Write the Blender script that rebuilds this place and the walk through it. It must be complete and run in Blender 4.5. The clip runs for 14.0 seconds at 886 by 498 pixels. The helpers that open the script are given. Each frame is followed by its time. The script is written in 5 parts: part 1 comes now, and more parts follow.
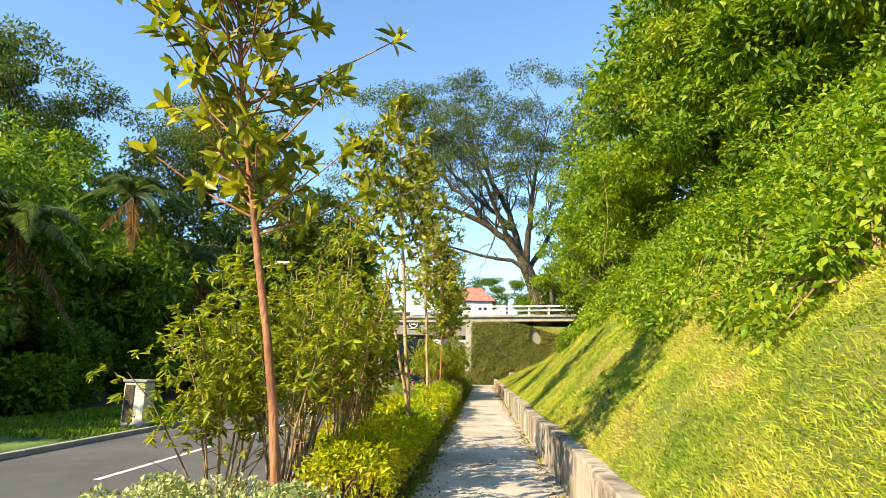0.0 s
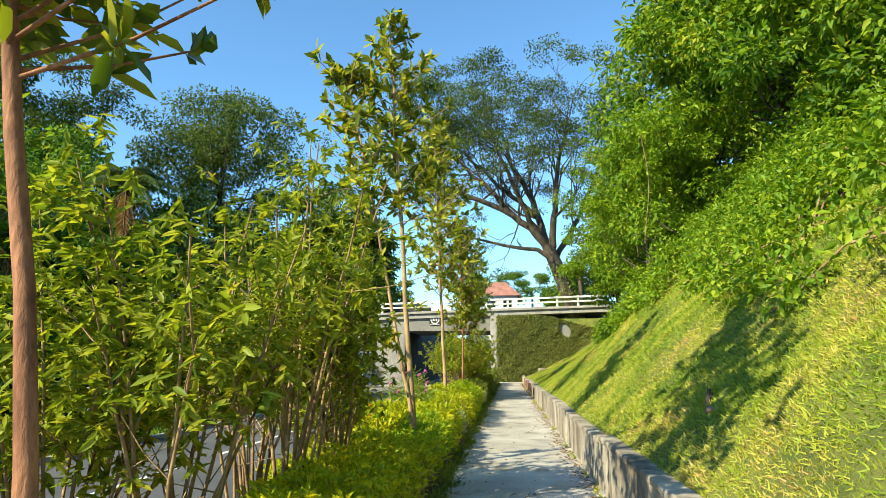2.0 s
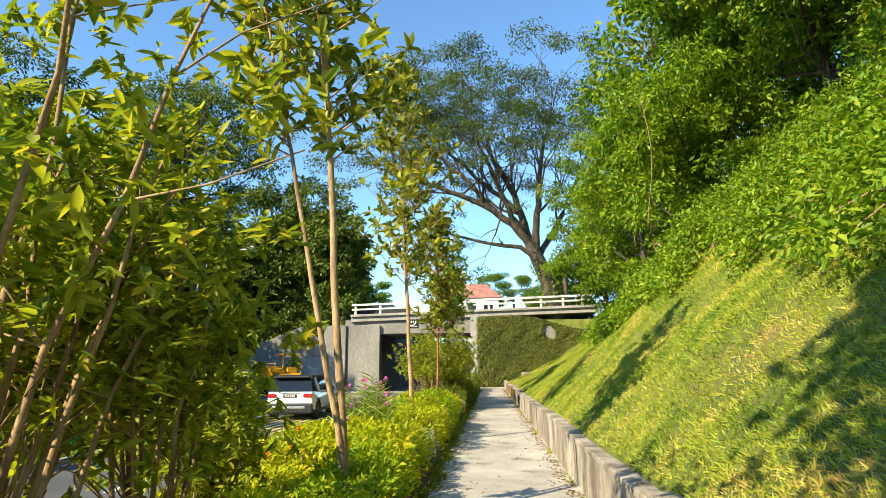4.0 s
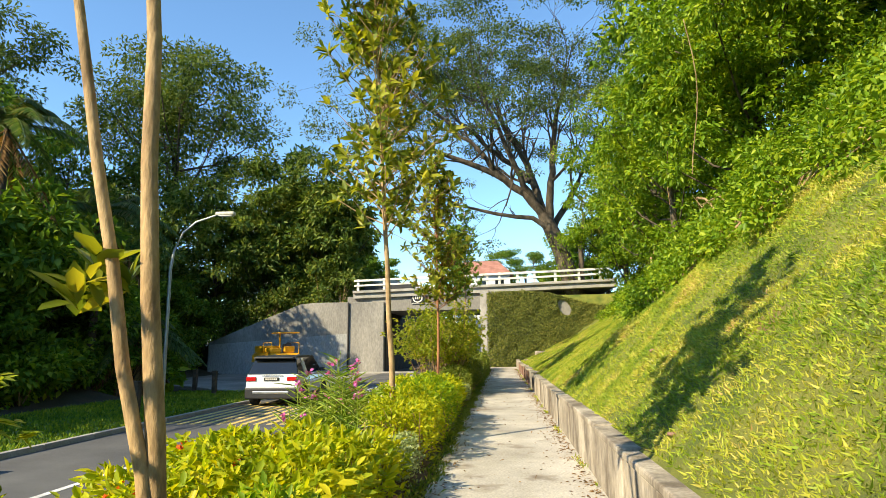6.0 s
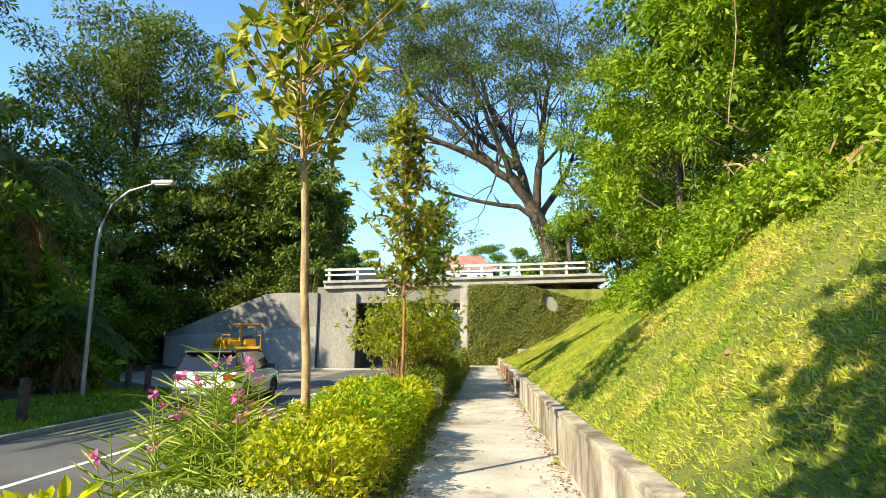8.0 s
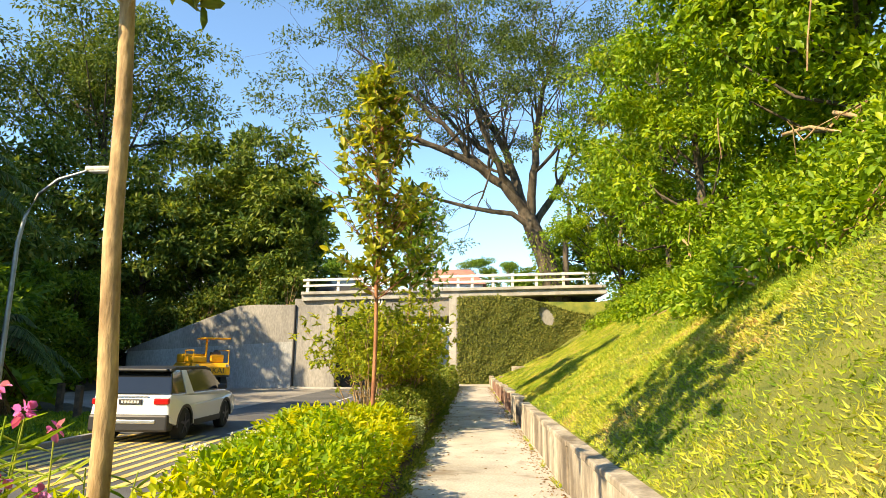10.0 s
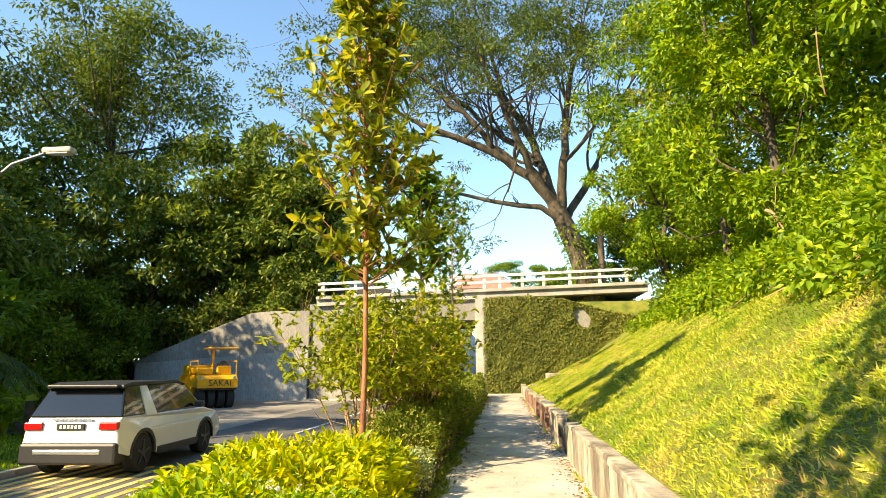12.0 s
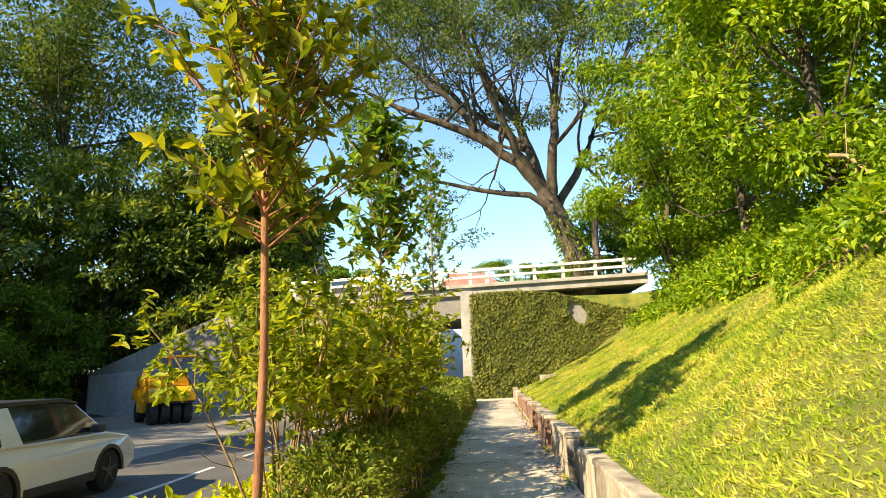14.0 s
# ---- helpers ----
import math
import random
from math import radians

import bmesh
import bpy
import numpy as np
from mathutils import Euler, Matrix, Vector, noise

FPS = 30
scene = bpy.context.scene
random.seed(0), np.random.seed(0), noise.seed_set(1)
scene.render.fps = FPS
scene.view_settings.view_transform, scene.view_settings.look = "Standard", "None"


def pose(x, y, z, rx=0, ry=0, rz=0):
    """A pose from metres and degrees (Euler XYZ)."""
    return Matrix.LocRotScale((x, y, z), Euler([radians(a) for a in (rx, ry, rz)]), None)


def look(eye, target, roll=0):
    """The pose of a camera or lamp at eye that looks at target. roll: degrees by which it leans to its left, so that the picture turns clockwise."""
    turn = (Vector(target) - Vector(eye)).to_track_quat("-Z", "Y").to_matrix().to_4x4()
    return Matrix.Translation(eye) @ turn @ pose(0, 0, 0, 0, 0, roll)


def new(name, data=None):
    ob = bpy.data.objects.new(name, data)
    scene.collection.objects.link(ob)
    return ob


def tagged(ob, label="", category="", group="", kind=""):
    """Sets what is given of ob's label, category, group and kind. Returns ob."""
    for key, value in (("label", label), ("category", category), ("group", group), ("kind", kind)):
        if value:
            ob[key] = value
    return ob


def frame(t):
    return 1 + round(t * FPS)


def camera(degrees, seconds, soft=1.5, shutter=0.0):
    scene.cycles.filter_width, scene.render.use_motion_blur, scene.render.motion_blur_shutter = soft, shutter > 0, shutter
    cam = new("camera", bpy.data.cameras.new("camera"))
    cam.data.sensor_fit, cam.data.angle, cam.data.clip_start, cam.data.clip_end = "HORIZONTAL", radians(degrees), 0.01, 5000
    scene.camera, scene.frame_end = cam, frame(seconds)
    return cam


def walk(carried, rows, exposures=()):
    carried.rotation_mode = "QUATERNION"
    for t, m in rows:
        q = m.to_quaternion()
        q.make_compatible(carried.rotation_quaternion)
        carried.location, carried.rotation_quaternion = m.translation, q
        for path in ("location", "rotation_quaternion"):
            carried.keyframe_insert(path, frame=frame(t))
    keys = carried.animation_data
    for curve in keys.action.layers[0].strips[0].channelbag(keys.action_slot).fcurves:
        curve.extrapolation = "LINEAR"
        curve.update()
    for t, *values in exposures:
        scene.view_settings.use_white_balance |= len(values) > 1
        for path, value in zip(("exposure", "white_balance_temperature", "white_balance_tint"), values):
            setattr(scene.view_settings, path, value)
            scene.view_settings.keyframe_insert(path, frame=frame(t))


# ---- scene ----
cam = camera(72.87, 14.0, soft=0.5)
PATH = [
    (0.0, look((-0.086, -0.000, 1.520), (-0.761, 9.791, 3.437), 1.49)),
    (0.5, look((-0.142, 0.868, 1.547), (-0.544, 10.710, 3.270), 1.32)),
    (1.0, look((-0.143, 1.592, 1.498), (-0.824, 11.390, 3.377), 0.70)),
    (1.5, look((-0.188, 2.393, 1.517), (-0.593, 12.203, 3.413), 0.29)),
    (2.0, look((-0.103, 2.980, 1.476), (-1.156, 12.746, 3.356), 0.02)),
    (2.5, look((-0.171, 3.900, 1.499), (-0.688, 13.733, 3.240), -0.32)),
    (3.0, look((-0.135, 4.578, 1.464), (-1.004, 14.373, 3.283), -0.71)),
    (3.2, look((-0.130, 4.897, 1.465), (-0.913, 14.669, 3.442), -0.85)),
    (5.3, look((-0.176, 8.256, 1.536), (-0.851, 18.061, 3.381), 0.29)),
    (5.5, look((-0.187, 8.613, 1.507), (-0.714, 18.432, 3.330), -0.06)),
    (6.0, look((-0.065, 9.370, 1.495), (-0.996, 19.196, 3.105), -0.61)),
    (6.5, look((-0.035, 10.243, 1.501), (-0.691, 20.113, 2.970), -0.28)),
    (7.0, look((0.026, 11.052, 1.483), (-0.636, 20.926, 2.920), 0.27)),
    (7.5, look((-0.019, 11.924, 1.506), (-0.478, 21.813, 2.921), 0.41)),
    (8.0, look((-0.033, 12.725, 1.477), (-0.689, 22.582, 3.027), 0.42)),
    (8.2, look((-0.052, 12.987, 1.504), (-0.452, 22.813, 3.314), 0.45)),
    (10.3, look((-0.132, 16.355, 1.469), (-0.662, 26.174, 3.288), 0.57)),
    (10.5, look((-0.141, 16.682, 1.496), (-0.833, 26.520, 3.147), 0.22)),
    (11.0, look((-0.113, 17.464, 1.487), (-0.997, 27.289, 3.122), -0.55)),
    (11.5, look((-0.136, 18.210, 1.488), (-1.132, 27.982, 3.363), -0.58)),
    (12.0, look((-0.079, 18.986, 1.483), (-1.009, 28.752, 3.419), -0.40)),
    (12.5, look((-0.121, 19.804, 1.505), (-1.079, 29.591, 3.323), -0.29)),
    (13.0, look((-0.042, 20.517, 1.507), (-0.868, 30.284, 3.485), -0.73)),
    (13.5, look((-0.072, 21.314, 1.517), (-0.994, 31.077, 3.471), -1.49)),
    (14.0, look((-0.023, 22.126, 1.510), (-0.753, 31.901, 3.490), -1.90)),
]
LOOKS = ((0.0, 1.18, 7350, 11), (0.7, 1.14, 7250, 11), (1.3, 1.0, 6550, 5), (2.0, 0.95, 6450, 1), (2.7, 0.92, 6450, 3), (5.3, 1.07, 7000, 10), (6.0, 0.95, 6900, 8),
         (6.6, 0.90, 6500, 4), (7.5, 0.98, 6450, 2), (8.1, 1.2, 6900, 8), (10.3, 1.30, 7900, 12), (11.0, 1.38, 8100, 11), (12.5, 1.42, 8250, 11), (14.0, 1.29, 7700, 11))
walk(cam, PATH, exposures=LOOKS)

# ---- light ----
SUN = Vector((-0.60, -0.60, 0.55)).normalized()
world = bpy.data.worlds.new("world")
scene.world = world
world.use_nodes = True
wn, wl = world.node_tree.nodes, world.node_tree.links
sky = wn.new("ShaderNodeTexSky")
sky.sky_type = "NISHITA"
sky.sun_disc = False
sky.sun_elevation = math.asin(SUN.z)
sky.sun_rotation = math.atan2(SUN.x, SUN.y)
sky.air_density, sky.dust_density, sky.ozone_density = 1.0, 0.0, 2.5
wn["Background"].inputs[1].default_value = 0.14
tone = wn.new("ShaderNodeMix")
tone.data_type, tone.blend_type = "RGBA", "MULTIPLY"
tone.inputs[0].default_value = 1.0
tone.inputs[7].default_value = (0.78, 1.0, 1.12, 1)
wl.new(sky.outputs[0], tone.inputs[6])
wl.new(tone.outputs[2], wn["Background"].inputs[0])
sun = new("sun", bpy.data.lights.new("sun", "SUN"))
sun.data.energy, sun.data.angle, sun.data.color = 5.0, radians(0.5), (1.0, 0.87, 0.62)
sun.matrix_world = look(SUN * 50, (0, 0, 0))
rng = np.random.default_rng(7)


# ---- materials ----
def material(name, rough=0.7, metal=0.0):
    m = bpy.data.materials.new(name)
    m.use_nodes = True
    b = m.node_tree.nodes["Principled BSDF"]
    b.inputs["Roughness"].default_value, b.inputs["Metallic"].default_value = rough, metal
    return m, m.node_tree.nodes, m.node_tree.links, b


def ramp(nodes, stops):
    r = nodes.new("ShaderNodeValToRGB")
    e = r.color_ramp.elements
    while len(e) < len(stops):
        e.new(0.5)
    for s, (p, c) in zip(e, stops):
        s.position, s.color = p, (*c, 1)
    return r


def noise_tex(nodes, links, scale, detail=6, stretch=(1, 1, 1), rough=0.6):
    co, mp, n = nodes.new("ShaderNodeTexCoord"), nodes.new("ShaderNodeMapping"), nodes.new("ShaderNodeTexNoise")
    mp.inputs["Scale"].default_value = stretch
    n.inputs["Scale"].default_value, n.inputs["Detail"].default_value, n.inputs["Roughness"].default_value = scale, detail, rough
    links.new(co.outputs["Object"], mp.inputs[0])
    links.new(mp.outputs[0], n.inputs["Vector"])
    return n


def mix(nodes, links, fac, a, b, mode="MIX", amount=None):
    x = nodes.new("ShaderNodeMix")
    x.data_type, x.blend_type = "RGBA", mode
    if amount is not None:
        x.inputs[0].default_value = amount
    else:
        links.new(fac, x.inputs[0])
    for s, v in ((6, a), (7, b)):
        if isinstance(v, tuple):
            x.inputs[s].default_value = (*v, 1)
        else:
            links.new(v, x.inputs[s])
    return x.outputs[2]


def surface(name, dark, light, scale=1.5, fine=40, rough=0.85, bump=0.3, stretch=(1, 1, 1), spread=(0.35, 0.65), spots=None, metal=0.0):
    """Two scales of variation, and a fine relief."""
    m, n, l, b = material(name, rough, metal)
    big, small = noise_tex(n, l, scale, 5, stretch), noise_tex(n, l, fine, 8, stretch)
    r = ramp(n, [(spread[0], dark), (spread[1], light)])
    l.new(big.outputs[0], r.inputs[0])
    r2 = ramp(n, [(0.3, (0.72, 0.72, 0.72)), (0.7, (1.2, 1.2, 1.2))])
    l.new(small.outputs[0], r2.inputs[0])
    col = mix(n, l, None, r.outputs[0], r2.outputs[0], "MULTIPLY", 1.0)
    if spots:
        s = noise_tex(n, l, spots[1], 3, stretch)
        k = ramp(n, [(spots[2], (0, 0, 0)), (min(spots[2] + 0.12, 1), (1, 1, 1))])
        l.new(s.outputs[0], k.inputs[0])
        col = mix(n, l, k.outputs[0], col, spots[0])
    l.new(col, b.inputs["Base Color"])
    bp = n.new("ShaderNodeBump")
    bp.inputs["Strength"].default_value, bp.inputs["Distance"].default_value = bump, 0.02
    l.new(small.outputs[0], bp.inputs["Height"])
    l.new(bp.outputs[0], b.inputs["Normal"])
    return m


def leaf_mat(name, stops, trans=0.4, rough=0.5, gloss=0.3, scale=0.6, patch=0.7, vary=0.8):
    """Leaves: colour by leaf and by patch, light shining through."""
    m, n, l, b = material(name, rough)
    g = n.new("ShaderNodeNewGeometry")
    big = noise_tex(n, l, scale, 2)
    add = n.new("ShaderNodeMath")
    add.operation = "MULTIPLY_ADD"
    l.new(big.outputs[0], add.inputs[0])
    add.inputs[1].default_value = patch
    sub = n.new("ShaderNodeMath")
    sub.operation = "MULTIPLY_ADD"
    l.new(g.outputs["Random Per Island"], sub.inputs[0])
    sub.inputs[1].default_value, sub.inputs[2].default_value = vary, 0.5 - vary / 2 - patch / 2
    l.new(sub.outputs[0], add.inputs[2])
    r = ramp(n, stops)
    l.new(add.outputs[0], r.inputs[0])
    l.new(r.outputs[0], b.inputs["Base Color"])
    b.inputs["Specular IOR Level"].default_value = gloss * 0.6
    tr = n.new("ShaderNodeBsdfTranslucent")
    tc = mix(n, l, None, r.outputs[0], (1.5, 1.45, 0.6), "MULTIPLY", 1.0)
    l.new(tc, tr.inputs[0])
    mx = n.new("ShaderNodeMixShader")
    mx.inputs[0].default_value = trans
    l.new(b.outputs[0], mx.inputs[1])
    l.new(tr.outputs[0], mx.inputs[2])
    l.new(mx.outputs[0], n["Material Output"].inputs[0])
    return m


def plain(name, col, rough=0.5, metal=0.0, var=0.12, scale=8, coat=0.0):
    m, n, l, b = material(name, rough, metal)
    t = noise_tex(n, l, scale, 6)
    r = ramp(n, [(0.3, tuple(c * (1 - var) for c in col)), (0.7, tuple(min(1, c * (1 + var)) for c in col))])
    l.new(t.outputs[0], r.inputs[0])
    l.new(r.outputs[0], b.inputs["Base Color"])
    b.inputs["Coat Weight"].default_value = coat
    return m


M = dict(
    asphalt=surface("asphalt", (0.070, 0.071, 0.075), (0.125, 0.125, 0.125), 0.4, 60, 0.9, 0.4),
    apron=surface("worn_concrete_apron", (0.17, 0.155, 0.14), (0.30, 0.28, 0.25), 0.35, 30, 0.9, 0.4),
    path=surface("path_concrete", (0.34, 0.31, 0.26), (0.56, 0.52, 0.45), 0.8, 35, 0.9, 0.5, spots=((0.22, 0.18, 0.135), 1.3, 0.59)),
    kerb=surface("kerb_concrete", (0.25, 0.24, 0.22), (0.42, 0.40, 0.37), 1.0, 30, 0.9, 0.4),
    soil=surface("soil", (0.045, 0.028, 0.017), (0.14, 0.085, 0.05), 1.2, 25, 0.95, 0.8),
    turf=surface("turf", (0.08, 0.115, 0.016), (0.22, 0.225, 0.038), 1.4, 95, 0.95, 1.0, spots=((0.22, 0.13, 0.06), 0.7, 0.64)),
    lawn=surface("verge_lawn", (0.05, 0.115, 0.018), (0.14, 0.22, 0.04), 0.8, 25, 0.95, 0.8),
    forest_floor=surface("forest_floor", (0.02, 0.022, 0.01), (0.07, 0.055, 0.03), 0.5, 15, 0.95, 0.8),
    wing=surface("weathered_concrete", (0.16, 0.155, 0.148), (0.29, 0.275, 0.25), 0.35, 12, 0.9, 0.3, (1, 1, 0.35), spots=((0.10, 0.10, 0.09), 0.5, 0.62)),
    band=surface("pale_grey_lower_wall", (0.24, 0.25, 0.25), (0.36, 0.365, 0.36), 0.4, 14, 0.85, 0.2, (1, 1, 0.4), spots=((0.13, 0.13, 0.12), 0.6, 0.66)),
    stained=surface("stained_concrete", (0.15, 0.12, 0.09), (0.47, 0.41, 0.33), 1.7, 26, 0.95, 0.5, (1, 1.1, 0.42), (0.36, 0.60), spots=((0.06, 0.05, 0.04), 2.2, 0.58)),
    stained_red=surface("reddish_stained_concrete", (0.13, 0.07, 0.05), (0.34, 0.20, 0.14), 1.9, 24, 0.95, 0.6, (1, 1.1, 0.4)),
    cream=surface("pale_painted_concrete", (0.48, 0.45, 0.38), (0.62, 0.58, 0.50), 0.6, 12, 0.85, 0.2, (1, 1, 0.3)),
    rail=surface("white_rail_paint", (0.62, 0.60, 0.54), (0.8, 0.78, 0.72), 1.5, 30, 0.6, 0.1),
    bark=surface("grey_bark", (0.04, 0.032, 0.023), (0.125, 0.098, 0.07), 3, 20, 0.95, 0.9, (1, 1, 0.25)),
    bark_red=surface("reddish_bark", (0.17, 0.065, 0.03), (0.40, 0.18, 0.09), 5, 40, 0.85, 0.6, (1, 1, 0.3)),
    bark_pale=surface("pale_young_bark", (0.24, 0.15, 0.07), (0.48, 0.33, 0.17), 5, 40, 0.85, 0.5, (1, 1, 0.3)),
    twig=surface("twig", (0.17, 0.10, 0.05), (0.42, 0.29, 0.15), 4, 30, 0.9, 0.5),
    line_white=surface("road_line_white", (0.5, 0.5, 0.5), (0.75, 0.75, 0.75), 3, 30, 0.8, 0.2),
    line_yellow=surface("road_line_yellow", (0.50, 0.36, 0.10), (0.72, 0.55, 0.20), 3, 30, 0.8, 0.2),
    leaf_big=leaf_mat("glossy_magnolia_leaf", [(0.05, (0.06, 0.11, 0.014)), (0.35, (0.15, 0.19, 0.022)), (0.7, (0.31, 0.32, 0.03)), (1.0, (0.54, 0.47, 0.055))], 0.4, 0.35, 0.5),
    leaf_shrub=leaf_mat("lance_leaf", [(0.05, (0.12, 0.18, 0.018)), (0.45, (0.27, 0.33, 0.035)), (0.85, (0.43, 0.42, 0.05)), (1.0, (0.52, 0.36, 0.06))], 0.48, 0.45, 0.4),
    leaf_yellow=leaf_mat("golden_hedge_leaf", [(0.05, (0.18, 0.27, 0.015)), (0.45, (0.38, 0.43, 0.02)), (0.9, (0.60, 0.54, 0.025))], 0.48, 0.45, 0.4, 0.9),
    leaf_lime=leaf_mat("lime_hedge_leaf", [(0.05, (0.11, 0.22, 0.015)), (0.5, (0.26, 0.38, 0.02)), (0.85, (0.45, 0.47, 0.02)), (1, (0.58, 0.52, 0.02))], 0.5, 0.45, 0.4, 0.9),
    leaf_dark=leaf_mat("dark_hedge_leaf", [(0.05, (0.06, 0.11, 0.015)), (0.5, (0.15, 0.20, 0.025)), (1, (0.30, 0.30, 0.05))], 0.35, 0.5, 0.4),
    leaf_pale=leaf_mat("variegated_leaf", [(0.05, (0.16, 0.22, 0.07)), (0.5, (0.34, 0.40, 0.18)), (1, (0.55, 0.58, 0.33))], 0.3, 0.5, 0.3, 2),
    leaf_bush=leaf_mat("bright_slope_bush_leaf", [(0.05, (0.08, 0.16, 0.012)), (0.5, (0.18, 0.30, 0.02)), (1, (0.38, 0.44, 0.03))], 0.4, 0.45, 0.4, 0.35),
    leaf_wood=leaf_mat("woodland_leaf", [(0.05, (0.045, 0.10, 0.015)), (0.5, (0.12, 0.22, 0.027)), (0.85, (0.22, 0.31, 0.035)), (1, (0.32, 0.32, 0.045))], 0.42, 0.5, 0.35, 0.25),
    leaf_hill=leaf_mat("hillside_leaf", [(0.05, (0.045, 0.105, 0.012)), (0.5, (0.15, 0.26, 0.022)), (0.85, (0.30, 0.37, 0.03)), (1, (0.42, 0.42, 0.04))], 0.42, 0.5, 0.35, 0.3, 1.0),
    leaf_olive=leaf_mat("olive_woodland_leaf", [(0.05, (0.06, 0.085, 0.015)), (0.5, (0.14, 0.17, 0.025)), (1, (0.28, 0.25, 0.04))], 0.38, 0.5, 0.35, 0.3),
    leaf_left=leaf_mat("shaded_woodland_leaf", [(0.05, (0.045, 0.09, 0.02)), (0.5, (0.12, 0.185, 0.035)), (1, (0.27, 0.29, 0.06))], 0.34, 0.5, 0.35, 0.2),
    leaf_rain=leaf_mat("rain_tree_leaf", [(0.05, (0.045, 0.08, 0.02)), (0.5, (0.09, 0.14, 0.03)), (1, (0.18, 0.21, 0.045))], 0.35, 0.5, 0.3, 0.2),
    leaf_ivy=leaf_mat("creeper_leaf", [(0.05, (0.06, 0.08, 0.02)), (0.5, (0.135, 0.155, 0.03)), (1, (0.24, 0.235, 0.055))], 0.2, 0.55, 0.3, 0.5),
    leaf_palm=leaf_mat("palm_leaf", [(0.05, (0.04, 0.08, 0.02)), (0.6, (0.10, 0.16, 0.045)), (1, (0.23, 0.19, 0.08))], 0.3, 0.4, 0.5, 0.3),
    leaf_dead=leaf_mat("dry_leaf", [(0.05, (0.10, 0.055, 0.025)), (0.5, (0.22, 0.12, 0.05)), (1, (0.36, 0.24, 0.11))], 0.15, 0.8, 0.2, 3),
    blade=leaf_mat("grass_blade", [(0.05, (0.09, 0.17, 0.013)), (0.35, (0.23, 0.32, 0.028)), (0.7, (0.42, 0.42, 0.05)), (0.9, (0.56, 0.46, 0.13)), (1, (0.46, 0.29, 0.12))], 0.25, 0.5, 0.4, 1.1, 1.7, 0.5),
    orchid=leaf_mat("orchid_leaf", [(0.05, (0.15, 0.25, 0.03)), (0.6, (0.28, 0.38, 0.05)), (1, (0.45, 0.46, 0.12))], 0.35, 0.4, 0.4, 1),
    petal=leaf_mat("magenta_petal", [(0.1, (0.50, 0.07, 0.36)), (0.9, (0.75, 0.25, 0.62))], 0.35, 0.5, 0.2, 5),
    petal_red=leaf_mat("orange_red_petal", [(0.1, (0.6, 0.08, 0.02)), (0.9, (0.8, 0.2, 0.03))], 0.3, 0.5, 0.2, 5),
    petal_white=leaf_mat("white_petal", [(0.1, (0.65, 0.62, 0.55)), (0.9, (0.8, 0.78, 0.72))], 0.3, 0.5, 0.2, 5),
    yellow=plain("machine_yellow_paint", (0.80, 0.38, 0.015), 0.4, 0, 0.12, 5, 0.3),
    rubber=plain("tyre_rubber", (0.022, 0.022, 0.023), 0.85),
    black=plain("black_trim", (0.02, 0.02, 0.022), 0.5),
    steel=plain("galvanised_steel", (0.32, 0.33, 0.33), 0.45, 0.7),
    white_paint=plain("white_car_paint", (0.72, 0.73, 0.73), 0.25, 0, 0.02, 1, 1.0),
    tint=plain("dark_tinted_glass", (0.012, 0.014, 0.016), 0.06, 0, 0.1, 1, 0.6),
    lamp_red=plain("red_lens", (0.45, 0.012, 0.012), 0.15, 0, 0.05, 20, 0.8),
    chrome=plain("silver_trim", (0.6, 0.6, 0.6), 0.3, 0.8),
    dark_rim=plain("dark_alloy", (0.05, 0.05, 0.055), 0.35, 0.6),
    roof=surface("terracotta_roof", (0.28, 0.12, 0.085), (0.40, 0.19, 0.14), 0.8, 6, 0.85, 0.3),
    facade=surface("white_facade", (0.55, 0.56, 0.57), (0.70, 0.71, 0.72), 0.1, 3, 0.8, 0.1),
    facade_grey=surface("grey_facade", (0.26, 0.28, 0.31), (0.36, 0.38, 0.41), 0.1, 2, 0.8, 0.1),
    post=surface("dark_timber_post", (0.035, 0.025, 0.018), (0.10, 0.07, 0.045), 5, 30, 0.9, 0.5),
    blue=plain("dark_blue_car_paint", (0.03, 0.045, 0.10), 0.3, 0, 0.05, 1, 0.8),
)


# ---- helpers ----
def mesh_of(name, V, F):
    """A mesh from a vertex array and one face array (all faces alike)."""
    me = bpy.data.meshes.new(name)
    V, F = np.asarray(V, np.float32), np.asarray(F, np.int32)
    k = F.shape[1]
    me.vertices.add(len(V))
    me.vertices.foreach_set("co", V.ravel())
    me.loops.add(F.size)
    me.loops.foreach_set("vertex_index", F.ravel())
    me.polygons.add(len(F))
    me.polygons.foreach_set("loop_start", np.arange(0, F.size, k, dtype=np.int32))
    me.update(calc_edges=True)
    return me


def put(name, me, mat, parent=None, label="", smooth=False):
    ob = new(name, me)
    me.materials.append(M[mat] if isinstance(mat, str) else mat)
    if smooth:
        me.polygons.foreach_set("use_smooth", np.ones(len(me.polygons), bool))
    ob.parent = parent
    if label:
        ob["label"] = label
    return ob


def part(name, bm, mat, parent=None, label="", smooth=False):
    me = bpy.data.meshes.new(name)
    bm.to_mesh(me)
    bm.free()
    return put(name, me, mat, parent, label, smooth)


def thing(name, x, y, z, label, category, group="", rz=0.0):
    ob = new(name)
    ob.empty_display_size = 0.1
    ob.matrix_basis = pose(x, y, z, 0, 0, rz)
    return tagged(ob, label, category, group)


